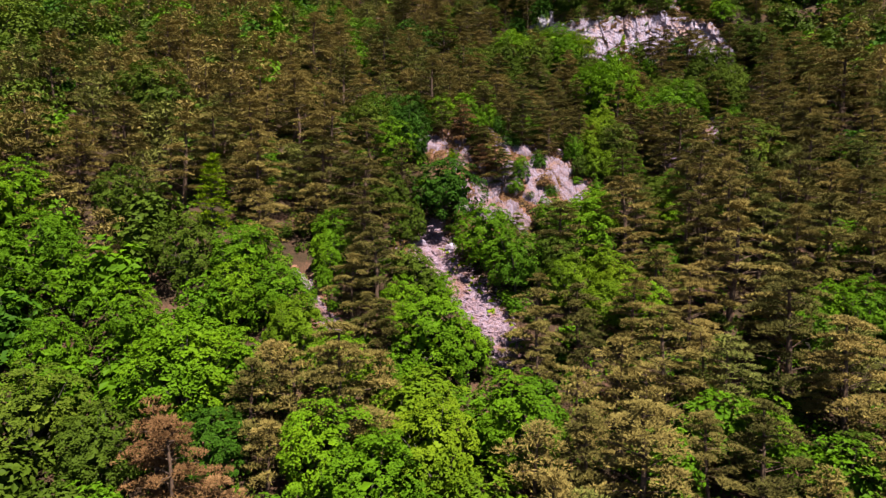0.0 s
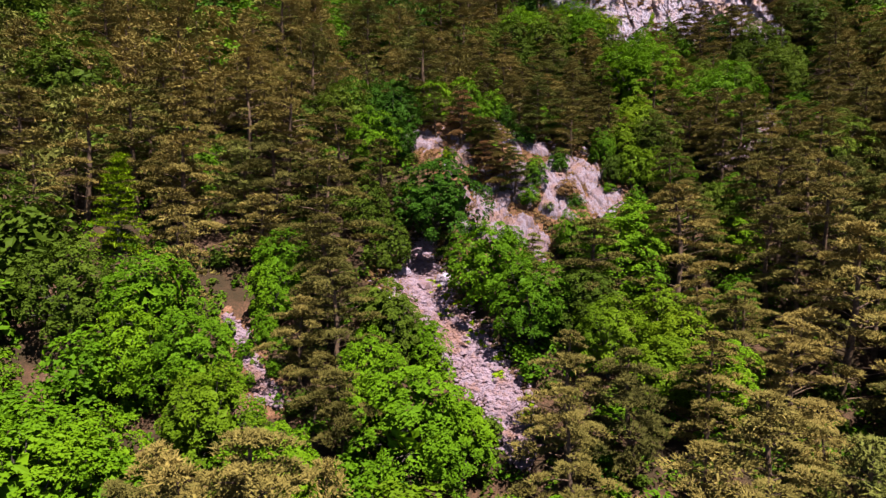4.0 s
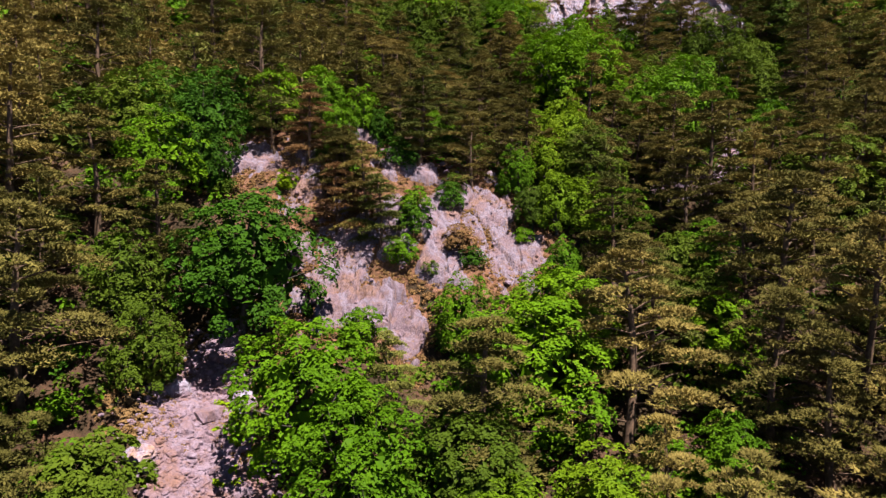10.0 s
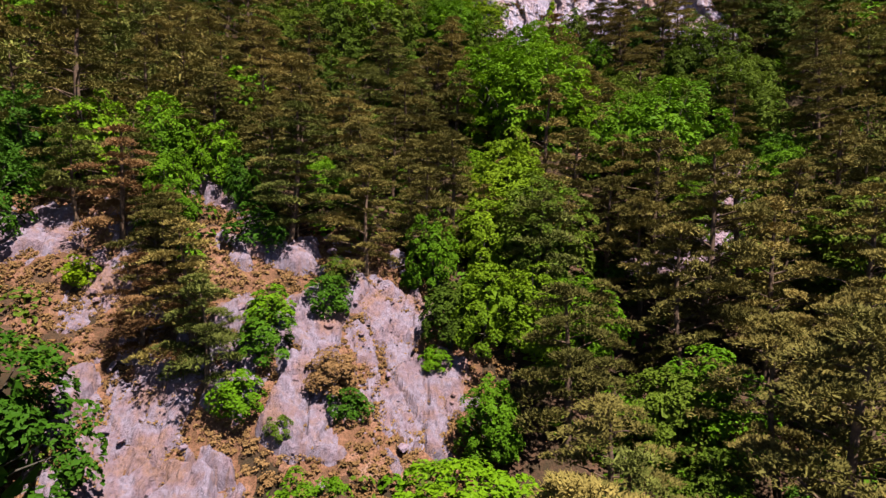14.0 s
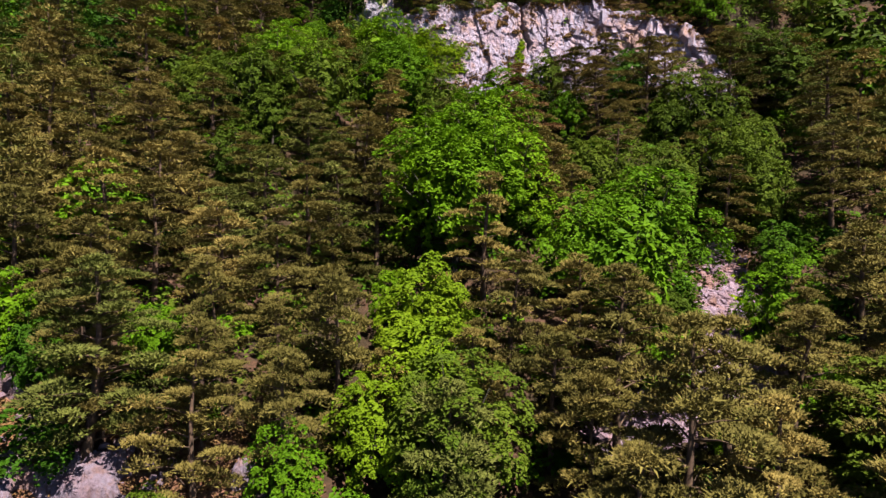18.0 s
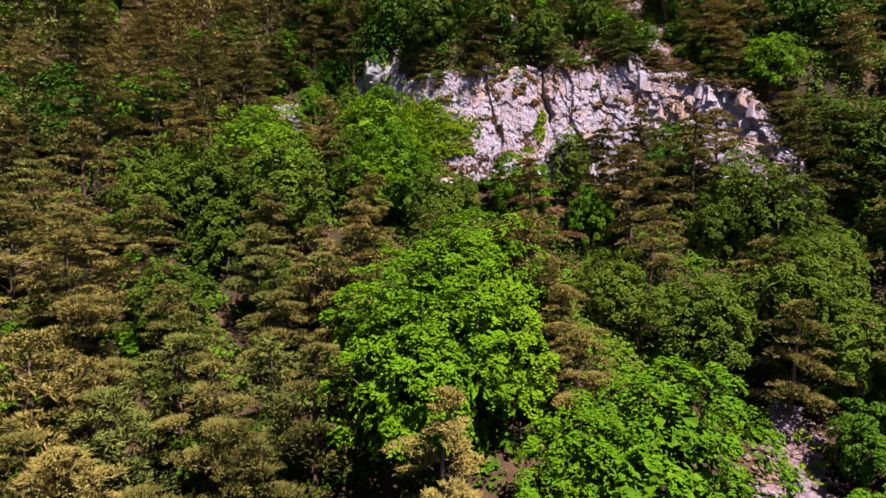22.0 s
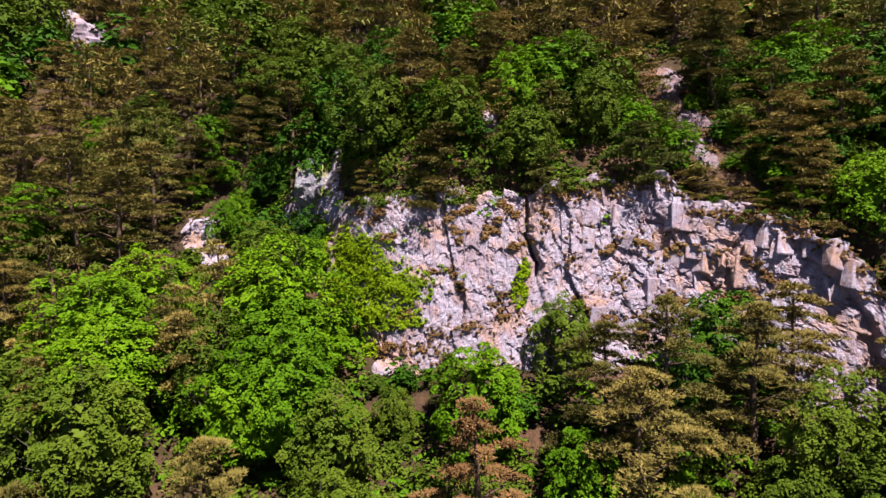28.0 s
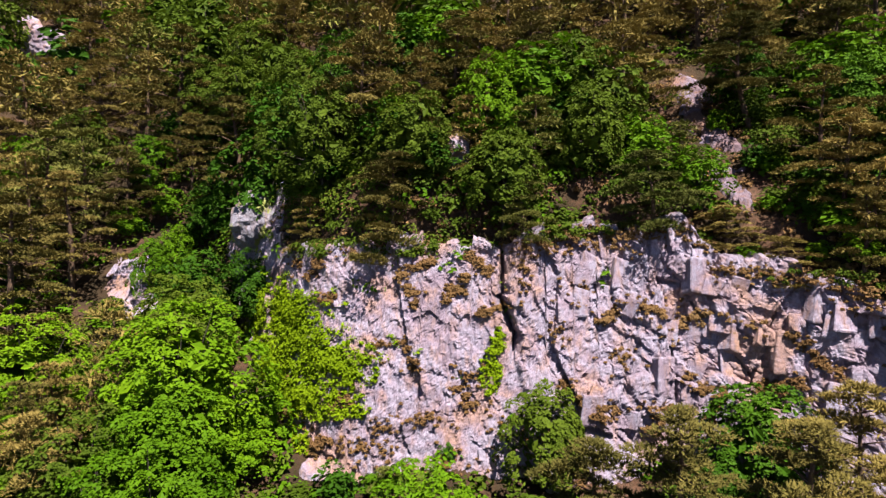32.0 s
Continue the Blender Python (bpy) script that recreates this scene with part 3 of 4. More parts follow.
BRIGHT_LOWEST = [(-4.4, 39, 7.3, 6), (-7.9, 40.9, 7.6, 6.3), (22.1, 43.2, 5.6, 4.3), (5.8, 43.8, 8, 6.7), (-19.2, 46.1, 9.2, 7.9), (-31.1, 50.2, 7.1, 5.8), (-0.7, 53, 7.3, 6), (-26.2, 53.1, 6.5, 5.2), (35.5, 53.5, 6.5, 5.2), (2.1, 53.7, 5.4, 4.1), (-17.6, 55.1, 6, 4.7), (-14.1, 55.4, 6.4, 5.1), (-3.5, 55.6, 5.9, 4.6), (-32.4, 55.9, 7.2, 5.9), (-35.9, 57.8, 7.9, 6.6), (-18.1, 58.5, 6.8, 5.5), (-0.1, 59.4, 4, 2.7), (-11.2, 60.3, 3.2, 1.9), (6.9, 61.2, 6.5, 5.2), (-11.2, 62, 4.7, 3.4), (21.6, 62.4, 4.1, 2.8), (4.4, 65.0, 7.0, 6.2), (-42.8, 65.7, 7.1, 5.8)]
BRIGHT_LOWER = [(16.4, 69.2, 6.0, 5.4), (11.7, 70.3, 4.2, 2.9), (18.1, 74.3, 3.6, 2.3), (-5.8, 79.3, 6.2, 4.9), (16.4, 80.5, 3.6, 2.3), (4.4, 82.2, 3.6, 2.3), (33.7, 84.3, 3.6, 2.3), (5.9, 85.1, 3.8, 2.5), (3.1, 85.3, 4.1, 2.8), (10.7, 85.5, 3.4, 2.1), (-0.4, 86.1, 4.7, 3.4), (39.1, 86.4, 4.5, 3.2), (32, 87.1, 3.6, 2.3), (40.8, 88.6, 3.7, 2.4), (19.7, 90.8, 3.3, 2), (40.2, 91.2, 5.9, 4.6), (29.6, 92.5, 5.4, 4.1), (33.0, 93.6, 7.6, 7.0), (26.4, 97.4, 6.6, 6.0), (23.6, 95.5, 8.0, 7.4), (13.9, 113.8, 6.0, 5.0), (14.2, 66.5, 7.0, 6.4), (-17.2, 49.1, 6.3, 5.6), (-7.9, 49.7, 5.5, 4.7), (26.2, 74.0, 5.0, 4.2), (22.6, 78.6, 4.4, 3.4), (20.0, 118.5, 7.0, 6.0), (22.3, 99.2, 7.0, 6.3), (26.1, 101.9, 7.8, 6.5), (26, 105.9, 4.9, 3.6), (34.6, 111.6, 4.5, 3.2)]
BRIGHT_LOW = [(20.3, 112.8, 6, 4.7), (21.9, 113.4, 6.1, 4.8), (30.9, 114.8, 5.1, 3.8), (20.8, 116.2, 6.1, 4.8), (11.4, 116.5, 6.2, 4.9), (49.9, 118.2, 5, 3.7), (12.6, 120.1, 6, 4.7), (27.9, 125.2, 3.1, 1.8), (32.4, 125.6, 4.9, 3.6), (1.1, 127.1, 5.1, 3.8), (12.9, 130, 3.7, 2.4), (13.6, 130.6, 3.5, 2.2), (9.9, 135.4, 4.1, 2.8), (1.1, 135.6, 4.6, 3.3)]
DEEP_LOWEST = [(-15.7, 42.4, 5.9, 4.6), (0, 72.6, 8.4, 7.2), (-3.5, 79.8, 4.1, 2.8), (7.1, 84.2, 3.1, 1.8), (-6.2, 86.7, 5, 3.7), (43.7, 97.1, 4.2, 2.9), (16, 104.7, 3.8, 2.5), (40.2, 115.3, 3.9, 2.6), (42.1, 116.9, 5.4, 4.1), (52.9, 122.5, 5.8, 4.5), (-6.3, 122.8, 4.8, 3.5), (20.3, 127.0, 4.1, 3.2), (49.4, 126.4, 4.8, 3.5), (23.5, 128.1, 4.3, 3), (45.8, 130.9, 4.3, 3), (24.6, 131.2, 6.2, 4.9), (15.2, 133.3, 4.8, 3.5), (-6.6, 147.2, 4.9, 3.6)]
OLIVE_LOWEST = [(-23.7, 42.6, 6.7, 5.4), (-28.6, 43.7, 7.6, 6.3), (-23.5, 58.8, 7, 5.7), (-2.6, 60.6, 4.9, 3.6), (10.7, 61, 6.1, 4.8), (-32.5, 64.7, 7, 5.7), (-3.4, 68.7, 4.5, 3.2), (24.1, 70.3, 4.2, 2.9), (-6, 72.2, 5.2, 3.9), (24.6, 74, 4.8, 3.5), (16.8, 78.1, 3.4, 2.1), (38.9, 81.9, 7.7, 6.4), (22, 82.8, 6, 4.7), (-52, 83, 7.8, 6.5), (-37, 83.2, 10, 9.3), (-9.4, 83.9, 6.7, 5.4), (33.6, 89.9, 4.1, 2.8), (44.8, 100.6, 5.2, 3.9), (10.5, 102.5, 4.6, 3.3), (43.3, 102.8, 6.9, 5.6), (38.6, 103.4, 6.1, 4.8), (-67, 103.8, 10, 8.9)]
OLIVE_LOWER = [(-58.6, 104.5, 9.4, 8.1), (34.8, 105.5, 4.9, 3.6), (47, 105.5, 5.2, 3.9), (12.1, 108, 4.9, 3.6), (25, 108.9, 4.5, 3.2), (45.9, 109, 5.8, 4.5), (15.3, 109.9, 6.6, 5.3), (42.5, 110.2, 4.6, 3.3), (6.8, 110.2, 5.7, 4.4), (10.2, 110.9, 7.1, 5.8), (44.5, 111.3, 5.8, 4.5), (24.5, 112, 4.8, 3.5), (7.5, 112.4, 5.4, 4.1), (54.2, 113.9, 7.4, 6.1), (26.7, 115.1, 3.2, 2), (17.9, 115.1, 5.5, 4.2), (5.6, 117.4, 5, 3.7), (52.0, 116.0, 6.5, 5.4), (34.9, 118.4, 4.5, 3.2), (10.2, 119.8, 4.9, 3.6), (33.2, 122.8, 4.9, 3.6), (18.3, 123, 6, 4.7), (29, 123.4, 4.4, 3.1)]
OLIVE_LOW = [(37.2, 124.2, 4.4, 3.1), (24.4, 125.3, 5.9, 4.6), (37.1, 129.6, 5.6, 4.3), (20.7, 134.1, 6, 4.7), (25.9, 134.8, 5.1, 3.8), (16.1, 135.9, 6.2, 4.9), (4.4, 136.9, 5.3, 4), (12.3, 138.9, 5.2, 3.9), (15.1, 141.3, 5.8, 4.5), (4.6, 148.7, 7.2, 5.9), (4.5, 152.5, 6.3, 5), (-16, 155, 6.6, 5.3)]
LIME_LOWEST = [(-0.5, 41.6, 7.7, 6.4), (-11.9, 51.6, 6.3, 5), (11.6, 58.5, 5.7, 4.4), (15.7, 60.5, 5.6, 4.3), (20.4, 78, 4.2, 2.9), (18.3, 78, 4.5, 3.2), (19.1, 83.2, 4.6, 3.3), (20.8, 85.8, 5.4, 4.1)]
SHRUB_LOWEST = [(-12.4, 59.6, 1.3, 1.5), (-10.0, 58.2, 1.2, 1.4), (-11.7, 57.6, 1.0, 1.2), (-14.2, 61.0, 1.3, 1.5), (47.0, 120.0, 1.5, 1.7), (43.2, 121.6, 1.2, 1.4), (6.3, 71.1, 2.2, 2.5), (8.5, 75.6, 1.9, 2.1), (16, 77.4, 1.1, 1.3), (9.3, 78.2, 1.8, 2), (15.3, 80.6, 1.1, 1.2), (10.8, 86.6, 2, 2.3), (3.2, 87.9, 3.7, 4.1), (40.5, 93.9, 2.1, 2.4), (40.9, 120.3, 1.4, 1.5), (31.5, 120.3, 1.1, 1.2), (33.8, 120.4, 1.7, 1.8), (39.2, 120.6, 1.4, 1.6), (45.6, 120.7, 0.9, 1), (31.3, 121.2, 1.1, 1.2), (44.2, 128.7, 1.2, 1.3)]
DARK_SHRUB_LOWEST = [(-19, 64.9, 2, 2.2), (12.7, 75.5, 1.3, 1.4), (9.2, 77.1, 2, 2.2), (11.7, 79.1, 1.9, 2.1), (8.4, 81.5, 2.2, 2.5), (31, 119.1, 0.7, 0.8)]
OLIVE_SHRUB_LOWEST = [(-1.1, 61, 2.5, 2.8), (-3.7, 62.5, 3.8, 4.2), (10.1, 74.8, 1, 1.1), (11.9, 80.5, 1.5, 1.6)]
LIME_SHRUB_LOWEST = [(1.2, 80.3, 1.4, 1.6)]
DRY_SHRUB_LOWEST = [(11.9, 76.2, 1.8, 2)]
CONE_LOWEST = [(-23.3, 65.2, 7.4, 4.4)]
STANDS = {"P": PINE_LOWEST + PINE_LOWER + PINE_LOW + PINE_MID + PINE_MIDDLE + PINE_UPPER + PINE_HIGH + PINE_HIGHER, "Pg": FRESH_PINE_LOWEST, "Pr": RUST_PINE_LOWEST, "B": BRIGHT_LOWEST + BRIGHT_LOWER + BRIGHT_LOW, "Bd": DEEP_LOWEST, "Bo": OLIVE_LOWEST + OLIVE_LOWER + OLIVE_LOW, "Bl": LIME_LOWEST, "Sb": SHRUB_LOWEST, "Sd": DARK_SHRUB_LOWEST, "So": OLIVE_SHRUB_LOWEST, "Sl": LIME_SHRUB_LOWEST, "Sr": DRY_SHRUB_LOWEST, "C": CONE_LOWEST}


# ---- rock ----
def facets(u, v, size, seed):
    """Rock joints: cells, each a tilted plane; gives the relief (about -1 to 1) and the distance to the cell's edge."""
    a, b = np.asarray(u, float) / size, np.asarray(v, float) / size
    ia, ib = np.floor(a).astype(int), np.floor(b).astype(int)
    tab = np.random.default_rng(seed).uniform(0, 1, (64, 64, 5))
    best, second, rel = np.full(a.shape, 9.0), np.full(a.shape, 9.0), np.zeros(a.shape)
    for da in (-1, 0, 1):
        for db in (-1, 0, 1):
            t = tab[(ia + da) % 64, (ib + db) % 64]
            pa, pb = a - (ia + da + t[..., 0]), b - (ib + db + t[..., 1])
            d = np.hypot(pa, pb)
            r = (t[..., 2] * 2 - 1) * 0.8 + pa * (t[..., 3] - 0.5) * 1.1 + pb * (t[..., 4] - 0.5) * 1.1
            near = d < best
            second = np.where(near, best, np.minimum(second, d))
            rel, best = np.where(near, r, rel), np.where(near, d, best)
    return rel, (second - best) * size


def wobble(u, v, k):
    return np.sin(u * k + 1.9 * np.sin(v * k * 0.7 + 1.0)) * np.cos(v * k * 0.9 + 1.4 * np.sin(u * k * 0.6))


# the cliff: jointed face with ledges and one deep cleft
CREST_X = [5, 8, 12, 15.5, 17.5, 18.7, 21, 23.4, 27, 31, 33, 35.4, 38, 40.7, 42.0, 43.7, 46, 48.5, 50.5]
CREST_Z = [69.2, 71.0, 70.2, 70.6, 74.4, 74.9, 73.4, 73.0, 73.4, 73.4, 73.2, 74.0, 74.2, 74.4, 72.8, 72.8, 72.2, 70.0, 66.0]
FOOT_X = [5, 9.4, 19.6, 24, 26, 33, 36, 40, 44, 47, 56]
FOOT_Z = [67.5, 66.5, 63.5, 60.8, 60.5, 62.8, 63.6, 64.6, 65.6, 66.4, 66.0]


def cliff_relief(X, Z):
    u = X + 0.30 * wobble(X, Z, 0.9) + 0.26 * (Z - 66)
    a, ea = facets(u, Z * 0.42 + 0.2 * wobble(X, Z, 1.3), 2.3, 3)
    b, eb = facets(u + 7, Z * 0.85 + 0.15 * wobble(X, Z, 2.0), 1.0, 4)
    c, ec = facets(u * 1.1 + 0.1 * wobble(X, Z, 4.0), Z * 1.2 + 3, 0.48, 5)
    f, ef = facets(u * 1.3, Z * 0.7 - 0.3 * X, 0.26, 6)
    e, ee = facets(u * 1.5 + 0.05 * wobble(X, Z, 6.0), Z * 0.6 + 0.2 * X, 0.15, 7)
    blocky = smooth(34.5, 38.5, X)
    d = (0.24 + 0.14 * blocky) * a + (0.10 + 0.11 * blocky) * b + (0.065 + 0.045 * blocky) * c + 0.05 * f + 0.03 * e
    d = d - (0.02 + 0.14 * blocky) * np.exp(-(ea / 0.06) ** 2) - 0.09 * blocky * np.exp(-(eb / 0.06) ** 2)
    cleft = X - (33.0 + 0.16 * (73 - Z) + 0.12 * np.sin(Z * 2.0) + 0.10 * facets(Z, Z * 0, 0.7, 14)[0])
    d = d - 0.9 * np.exp(-(cleft / (0.07 + 0.07 * bell((Z - 70.6) / 0.8))) ** 2) * smooth(68.2, 69.8, Z) + 0.32 * smooth(0.12, 0.45, cleft) * (1 - smooth(0.5, 3.5, cleft))
    d = d + 0.35 * bell((X - 40.6) / 0.5) * smooth(69.5, 73, Z)
    return d + 0.2 * wobble(X, Z, 0.45)


xs = np.arange(5, 50.5, 0.075)
rows_s = np.linspace(0, 1, 150)
X, S = np.meshgrid(xs, rows_s)
top = np.interp(xs, CREST_X, CREST_Z) + 0.45 * facets(xs, xs * 0, 1.1, 8)[0] + 0.15 * facets(xs, xs * 0, 0.4, 9)[0]
foot = np.interp(xs, FOOT_X, FOOT_Z)
for _ in range(3):
    foot = np.minimum(foot, ground(xs, cliff_face(xs, foot) - 0.8) - 0.6)
Z = foot + (top - foot) * S
Y = cliff_face(X, Z) - 0.5 - cliff_relief(X, Z)
cap_d = np.array([0.35, 0.9, 1.7, 2.6])[:, None]
X = np.concatenate([X, np.repeat(xs[None], 4, 0)])
Yc = np.maximum(Y[-1:], cliff_face(xs, top)[None] - 0.6) + cap_d
Z = np.concatenate([Z, top[None] + np.array([0.12, 0.10, -0.3, -1.2])[:, None] + 0.12 * wobble(X[-4:], Yc, 2.0)])
Y = np.concatenate([Y, Yc])
n, m = X.shape
i = (np.arange(n - 1)[:, None] * m + np.arange(m - 1)).reshape(-1, 1)
cliff = tagged(new("rock_cliff", mesh_from("rock_cliff", np.stack([X, Y, Z], -1).reshape(-1, 3), np.concatenate([i, i + 1, i + m + 1, i + m], 1), ROCK)),
               "mauve grey jointed rock cliff with rusty stains above the trees", "cliff")


def block_mesh(seed):
    """An angular joint block with broken corners."""
    rng = np.random.default_rng(seed)
    bm = bmesh.new()
    bmesh.ops.create_cube(bm, size=1)
    for v in bm.verts:
        v.co += Vector(rng.uniform(-0.14, 0.14, 3))
    bmesh.ops.bevel(bm, geom=bm.edges[:], offset=0.05, segments=1, affect="EDGES")
    me = bpy.data.meshes.new("block")
    bm.to_mesh(me)
    bm.free()
    me.materials.append(ROCK)
    return me


BLOCKS = [block_mesh(s) for s in range(8)]
rng = np.random.default_rng(12)
for k in range(64):   # joint blocks standing proud of the face
    x = rng.uniform(36.0, 48.0) if k < 50 else rng.uniform(24, 35)
    lo, hi = float(np.interp(x, FOOT_X, FOOT_Z)) + 2.2, float(np.interp(x, CREST_X, CREST_Z)) - 0.3
    z = rng.uniform(lo, hi)
    y = float(cliff_face(x, z) - 0.5 - cliff_relief(np.array([x]), np.array([z]))[0])
    s = rng.uniform(0.3, 0.8) * (1.0 if k < 50 else 0.6)
    bl = part("block", BLOCKS[k % 8], cliff)
    bl.matrix_basis = pose(x, y + 0.34 * s, z, rng.uniform(-20, -4), rng.uniform(0, 22), rng.uniform(-30, 30)) @ Matrix.Diagonal((s, s * 0.9, s * rng.uniform(0.9, 2.3), 1))


def stretch_mask(X, Y, pts):
    """How far inside a band of varying half width (x, y, half width along it): 1 on the middle, 0 at the edge."""
    best = np.full(X.shape, -9.0)
    for (x0, y0, w0), (x1, y1, w1) in zip(pts, pts[1:]):
        dx, dy = x1 - x0, y1 - y0
        t = np.clip(((X - x0) * dx + (Y - y0) * dy) / (dx * dx + dy * dy), 0, 1)
        best = np.maximum(best, 1 - np.hypot(X - x0 - t * dx, Y - y0 - t * dy) / (w0 + (w1 - w0) * t))
    return best


def patch_mask(X, Y, ovals):
    best = np.full(X.shape, -9.0)
    for cx, cy, rx, ry in ovals:
        best = np.maximum(best, 1 - np.hypot((X - cx) / rx, (Y - cy) / ry))
    return best


def bare_sheet(name, mask, box, mat, relief, label, category, res=0.16, lift=0.22, ragged=1.0):
    """Bare rock or rubble that comes up through the forest floor with an uneven edge."""
    xs, ys = np.arange(box[0], box[2], res), np.arange(box[1], box[3], res)
    X, Y = np.meshgrid(xs, ys)
    M = np.clip(mask(X, Y) + ragged * (0.22 * wobble(X, Y, 1.3) + 0.16 * wobble(X + 3, Y, 3.1)) - 0.05 * ragged, -1.2, 1)
    Z = ground(X, Y) + np.clip(M * 2.2, -1.2, lift) + relief(X, Y) * smooth(-0.15, 0.25, M)
    i = (np.arange(len(ys) - 1)[:, None] * len(xs) + np.arange(len(xs) - 1)).reshape(-1, 1)
    F = np.concatenate([i, i + 1, i + len(xs) + 1, i + len(xs)], 1)
    F = F[(M.reshape(-1)[F] > -0.45).any(1)]
    return tagged(new(name, mesh_from(name, np.stack([X, Y, Z], -1).reshape(-1, 3), F, mat)), label, category)


OUTCROP = [(-1.2, 83.2, 3.2, 2.2), (1.6, 80.5, 1.7, 2.0), (4.6, 75.5, 2.4, 3.4), (7.3, 73.6, 2.0, 1.9), (8.8, 72.0, 1.0, 1.8), (7.8, 77.2, 3.4, 2.3),
           (14.0, 79.2, 2.2, 2.8), (14.8, 76.6, 2.6, 2.0), (11.5, 76.0, 2.6, 2.0), (5.7, 84.8, 1.6, 1.1), (9.5, 81.7, 2.6, 1.4), (11.6, 82.4, 1.4, 1.1), (11.5, 78.8, 2.2, 1.6)]
UPPER_STRIP = [(44.0, 133.2, 1.2), (43.3, 130.4, 0.7), (43.9, 127.4, 1.3), (43.4, 124.8, 0.7), (43.6, 123.0, 0.3)]


def slab_relief(X, Y):
    a, ea = facets(X + 0.5 * wobble(X, Y, 0.9), Y * 0.6 + 0.3 * wobble(Y, X, 0.8), 2.6, 21)
    b, eb = facets(X + 0.25 * wobble(X, Y, 2.1), Y * 0.7, 0.8, 22)
    c, ec = facets(X + 0.1 * wobble(X, Y, 4.0), Y * 0.8, 0.34, 23)
    return 0.40 * a + 0.20 * b + 0.09 * c + 0.03 * wobble(X, Y, 4.0) - 0.16 * np.exp(-(ea / 0.10) ** 2) - 0.06 * np.exp(-(eb / 0.05) ** 2)


bare_sheet("bare_soil", lambda X, Y: patch_mask(X, Y, [(x, y, rx * 1.45, ry * 1.45) for x, y, rx, ry in OUTCROP]), (-8, 66, 22, 90), EARTH,
           lambda X, Y: 0.05 * wobble(X, Y, 2.3) + 0.03 * wobble(X, Y, 5.0), "rust-red bare soil between rock slabs", "soil", 0.16, 0.08, 1.2)
outcrop = bare_sheet("rock_outcrop", lambda X, Y: patch_mask(X, Y, OUTCROP), (-7, 68, 21, 89), SLAB, slab_relief,
           "sloping mauve rock slabs with rusty soil between", "rock outcrop", 0.09, 0.35, 1.7)
bare_sheet("upper_rock_slab", lambda X, Y: stretch_mask(X, Y, UPPER_STRIP), (37, 117, 50, 137), SLAB, slab_relief,
           "bare pinkish rock slab above the cliff", "rock outcrop", 0.12, 0.3, 2.0)
bare_sheet("high_rock_slab", lambda X, Y: patch_mask(X, Y, [(62, 141, 2.6, 2.2), (60.5, 138.5, 1.2, 1.6)]), (56, 134, 68, 146), SLAB, slab_relief,
           "bare pinkish rock slab among pines", "rock outcrop", 0.2)

SIDE_ROCK = [(10.8, 130.8, 1.6, 1.7), (12.6, 129.4, 1.3, 1.0), (15.0, 128.8, 0.9, 0.9), (20.1, 128.9, 1.4, 1.5)]
FOOT_ROCK = [(25.8, 119.4, 1.0, 0.9), (27.4, 118.8, 0.7, 0.6)]
bare_sheet("side_outcrop", lambda X, Y: patch_mask(X, Y, SIDE_ROCK), (8, 126, 23, 134), ROCK, slab_relief,
           "small pale rock outcrop half hidden by trees", "rock outcrop", 0.14, 0.45)
bare_sheet("cliff_foot_slab", lambda X, Y: patch_mask(X, Y, FOOT_ROCK), (21, 114, 31, 122), ROCK, slab_relief,
           "broken mauve rock slab at the foot of the cliff", "rock outcrop", 0.12, 0.35)

MAIN_SCREE = [(-0.8, 72.6, 0.8), (-1.2, 70.6, 1.7), (-1.4, 68.6, 2.3), (-0.3, 66.0, 2.3), (1.5, 63.0, 2.2), (3.4, 60.0, 1.9), (5.3, 56.8, 1.3), (5.6, 54.0, 0.7)]
SIDE_SCREE = [(-14.6, 62.4, 0.25), (-12.9, 60.9, 0.45), (-11.9, 59.2, 0.42), (-10.5, 57.2, 0.6), (-9.2, 56.2, 0.3)]
RIGHT_SCREE = [(42.0, 100.4, 0.8), (41.2, 98.4, 1.5), (40.2, 95.8, 1.8), (39.0, 93.0, 1.9), (38.4, 91.0, 2.1), (34.4, 87.9, 1.5), (30.0, 86.2, 1.1), (27.5, 85.4, 0.6)]
rng = np.random.default_rng(77)
STONES = []
for k in range(10):
    sp = Soup()
    lump(sp, (0, 0, 0), (0.5, rng.uniform(0.32, 0.45), rng.uniform(0.16, 0.30)), rng, 6, 2, False, 0.22)
    STONES.append((sp.arrays(), sp.mesh("stone", STONE)))


for k in range(210):   # loose stones lying on the slabs
    cx, cy, rx, ry = OUTCROP[rng.integers(len(OUTCROP))]
    x, y = cx + rng.normal() * rx * 0.45, cy + rng.normal() * ry * 0.45
    s = 0.12 + 0.5 * rng.uniform() ** 4
    part("stone", STONES[k % 10][1], outcrop).matrix_basis = pose(x, y, float(ground(x, y)) + 0.38, rng.uniform(0, 40), rng.uniform(-20, 20), rng.uniform(0, 360)) @ Matrix.Scale(s, 4)


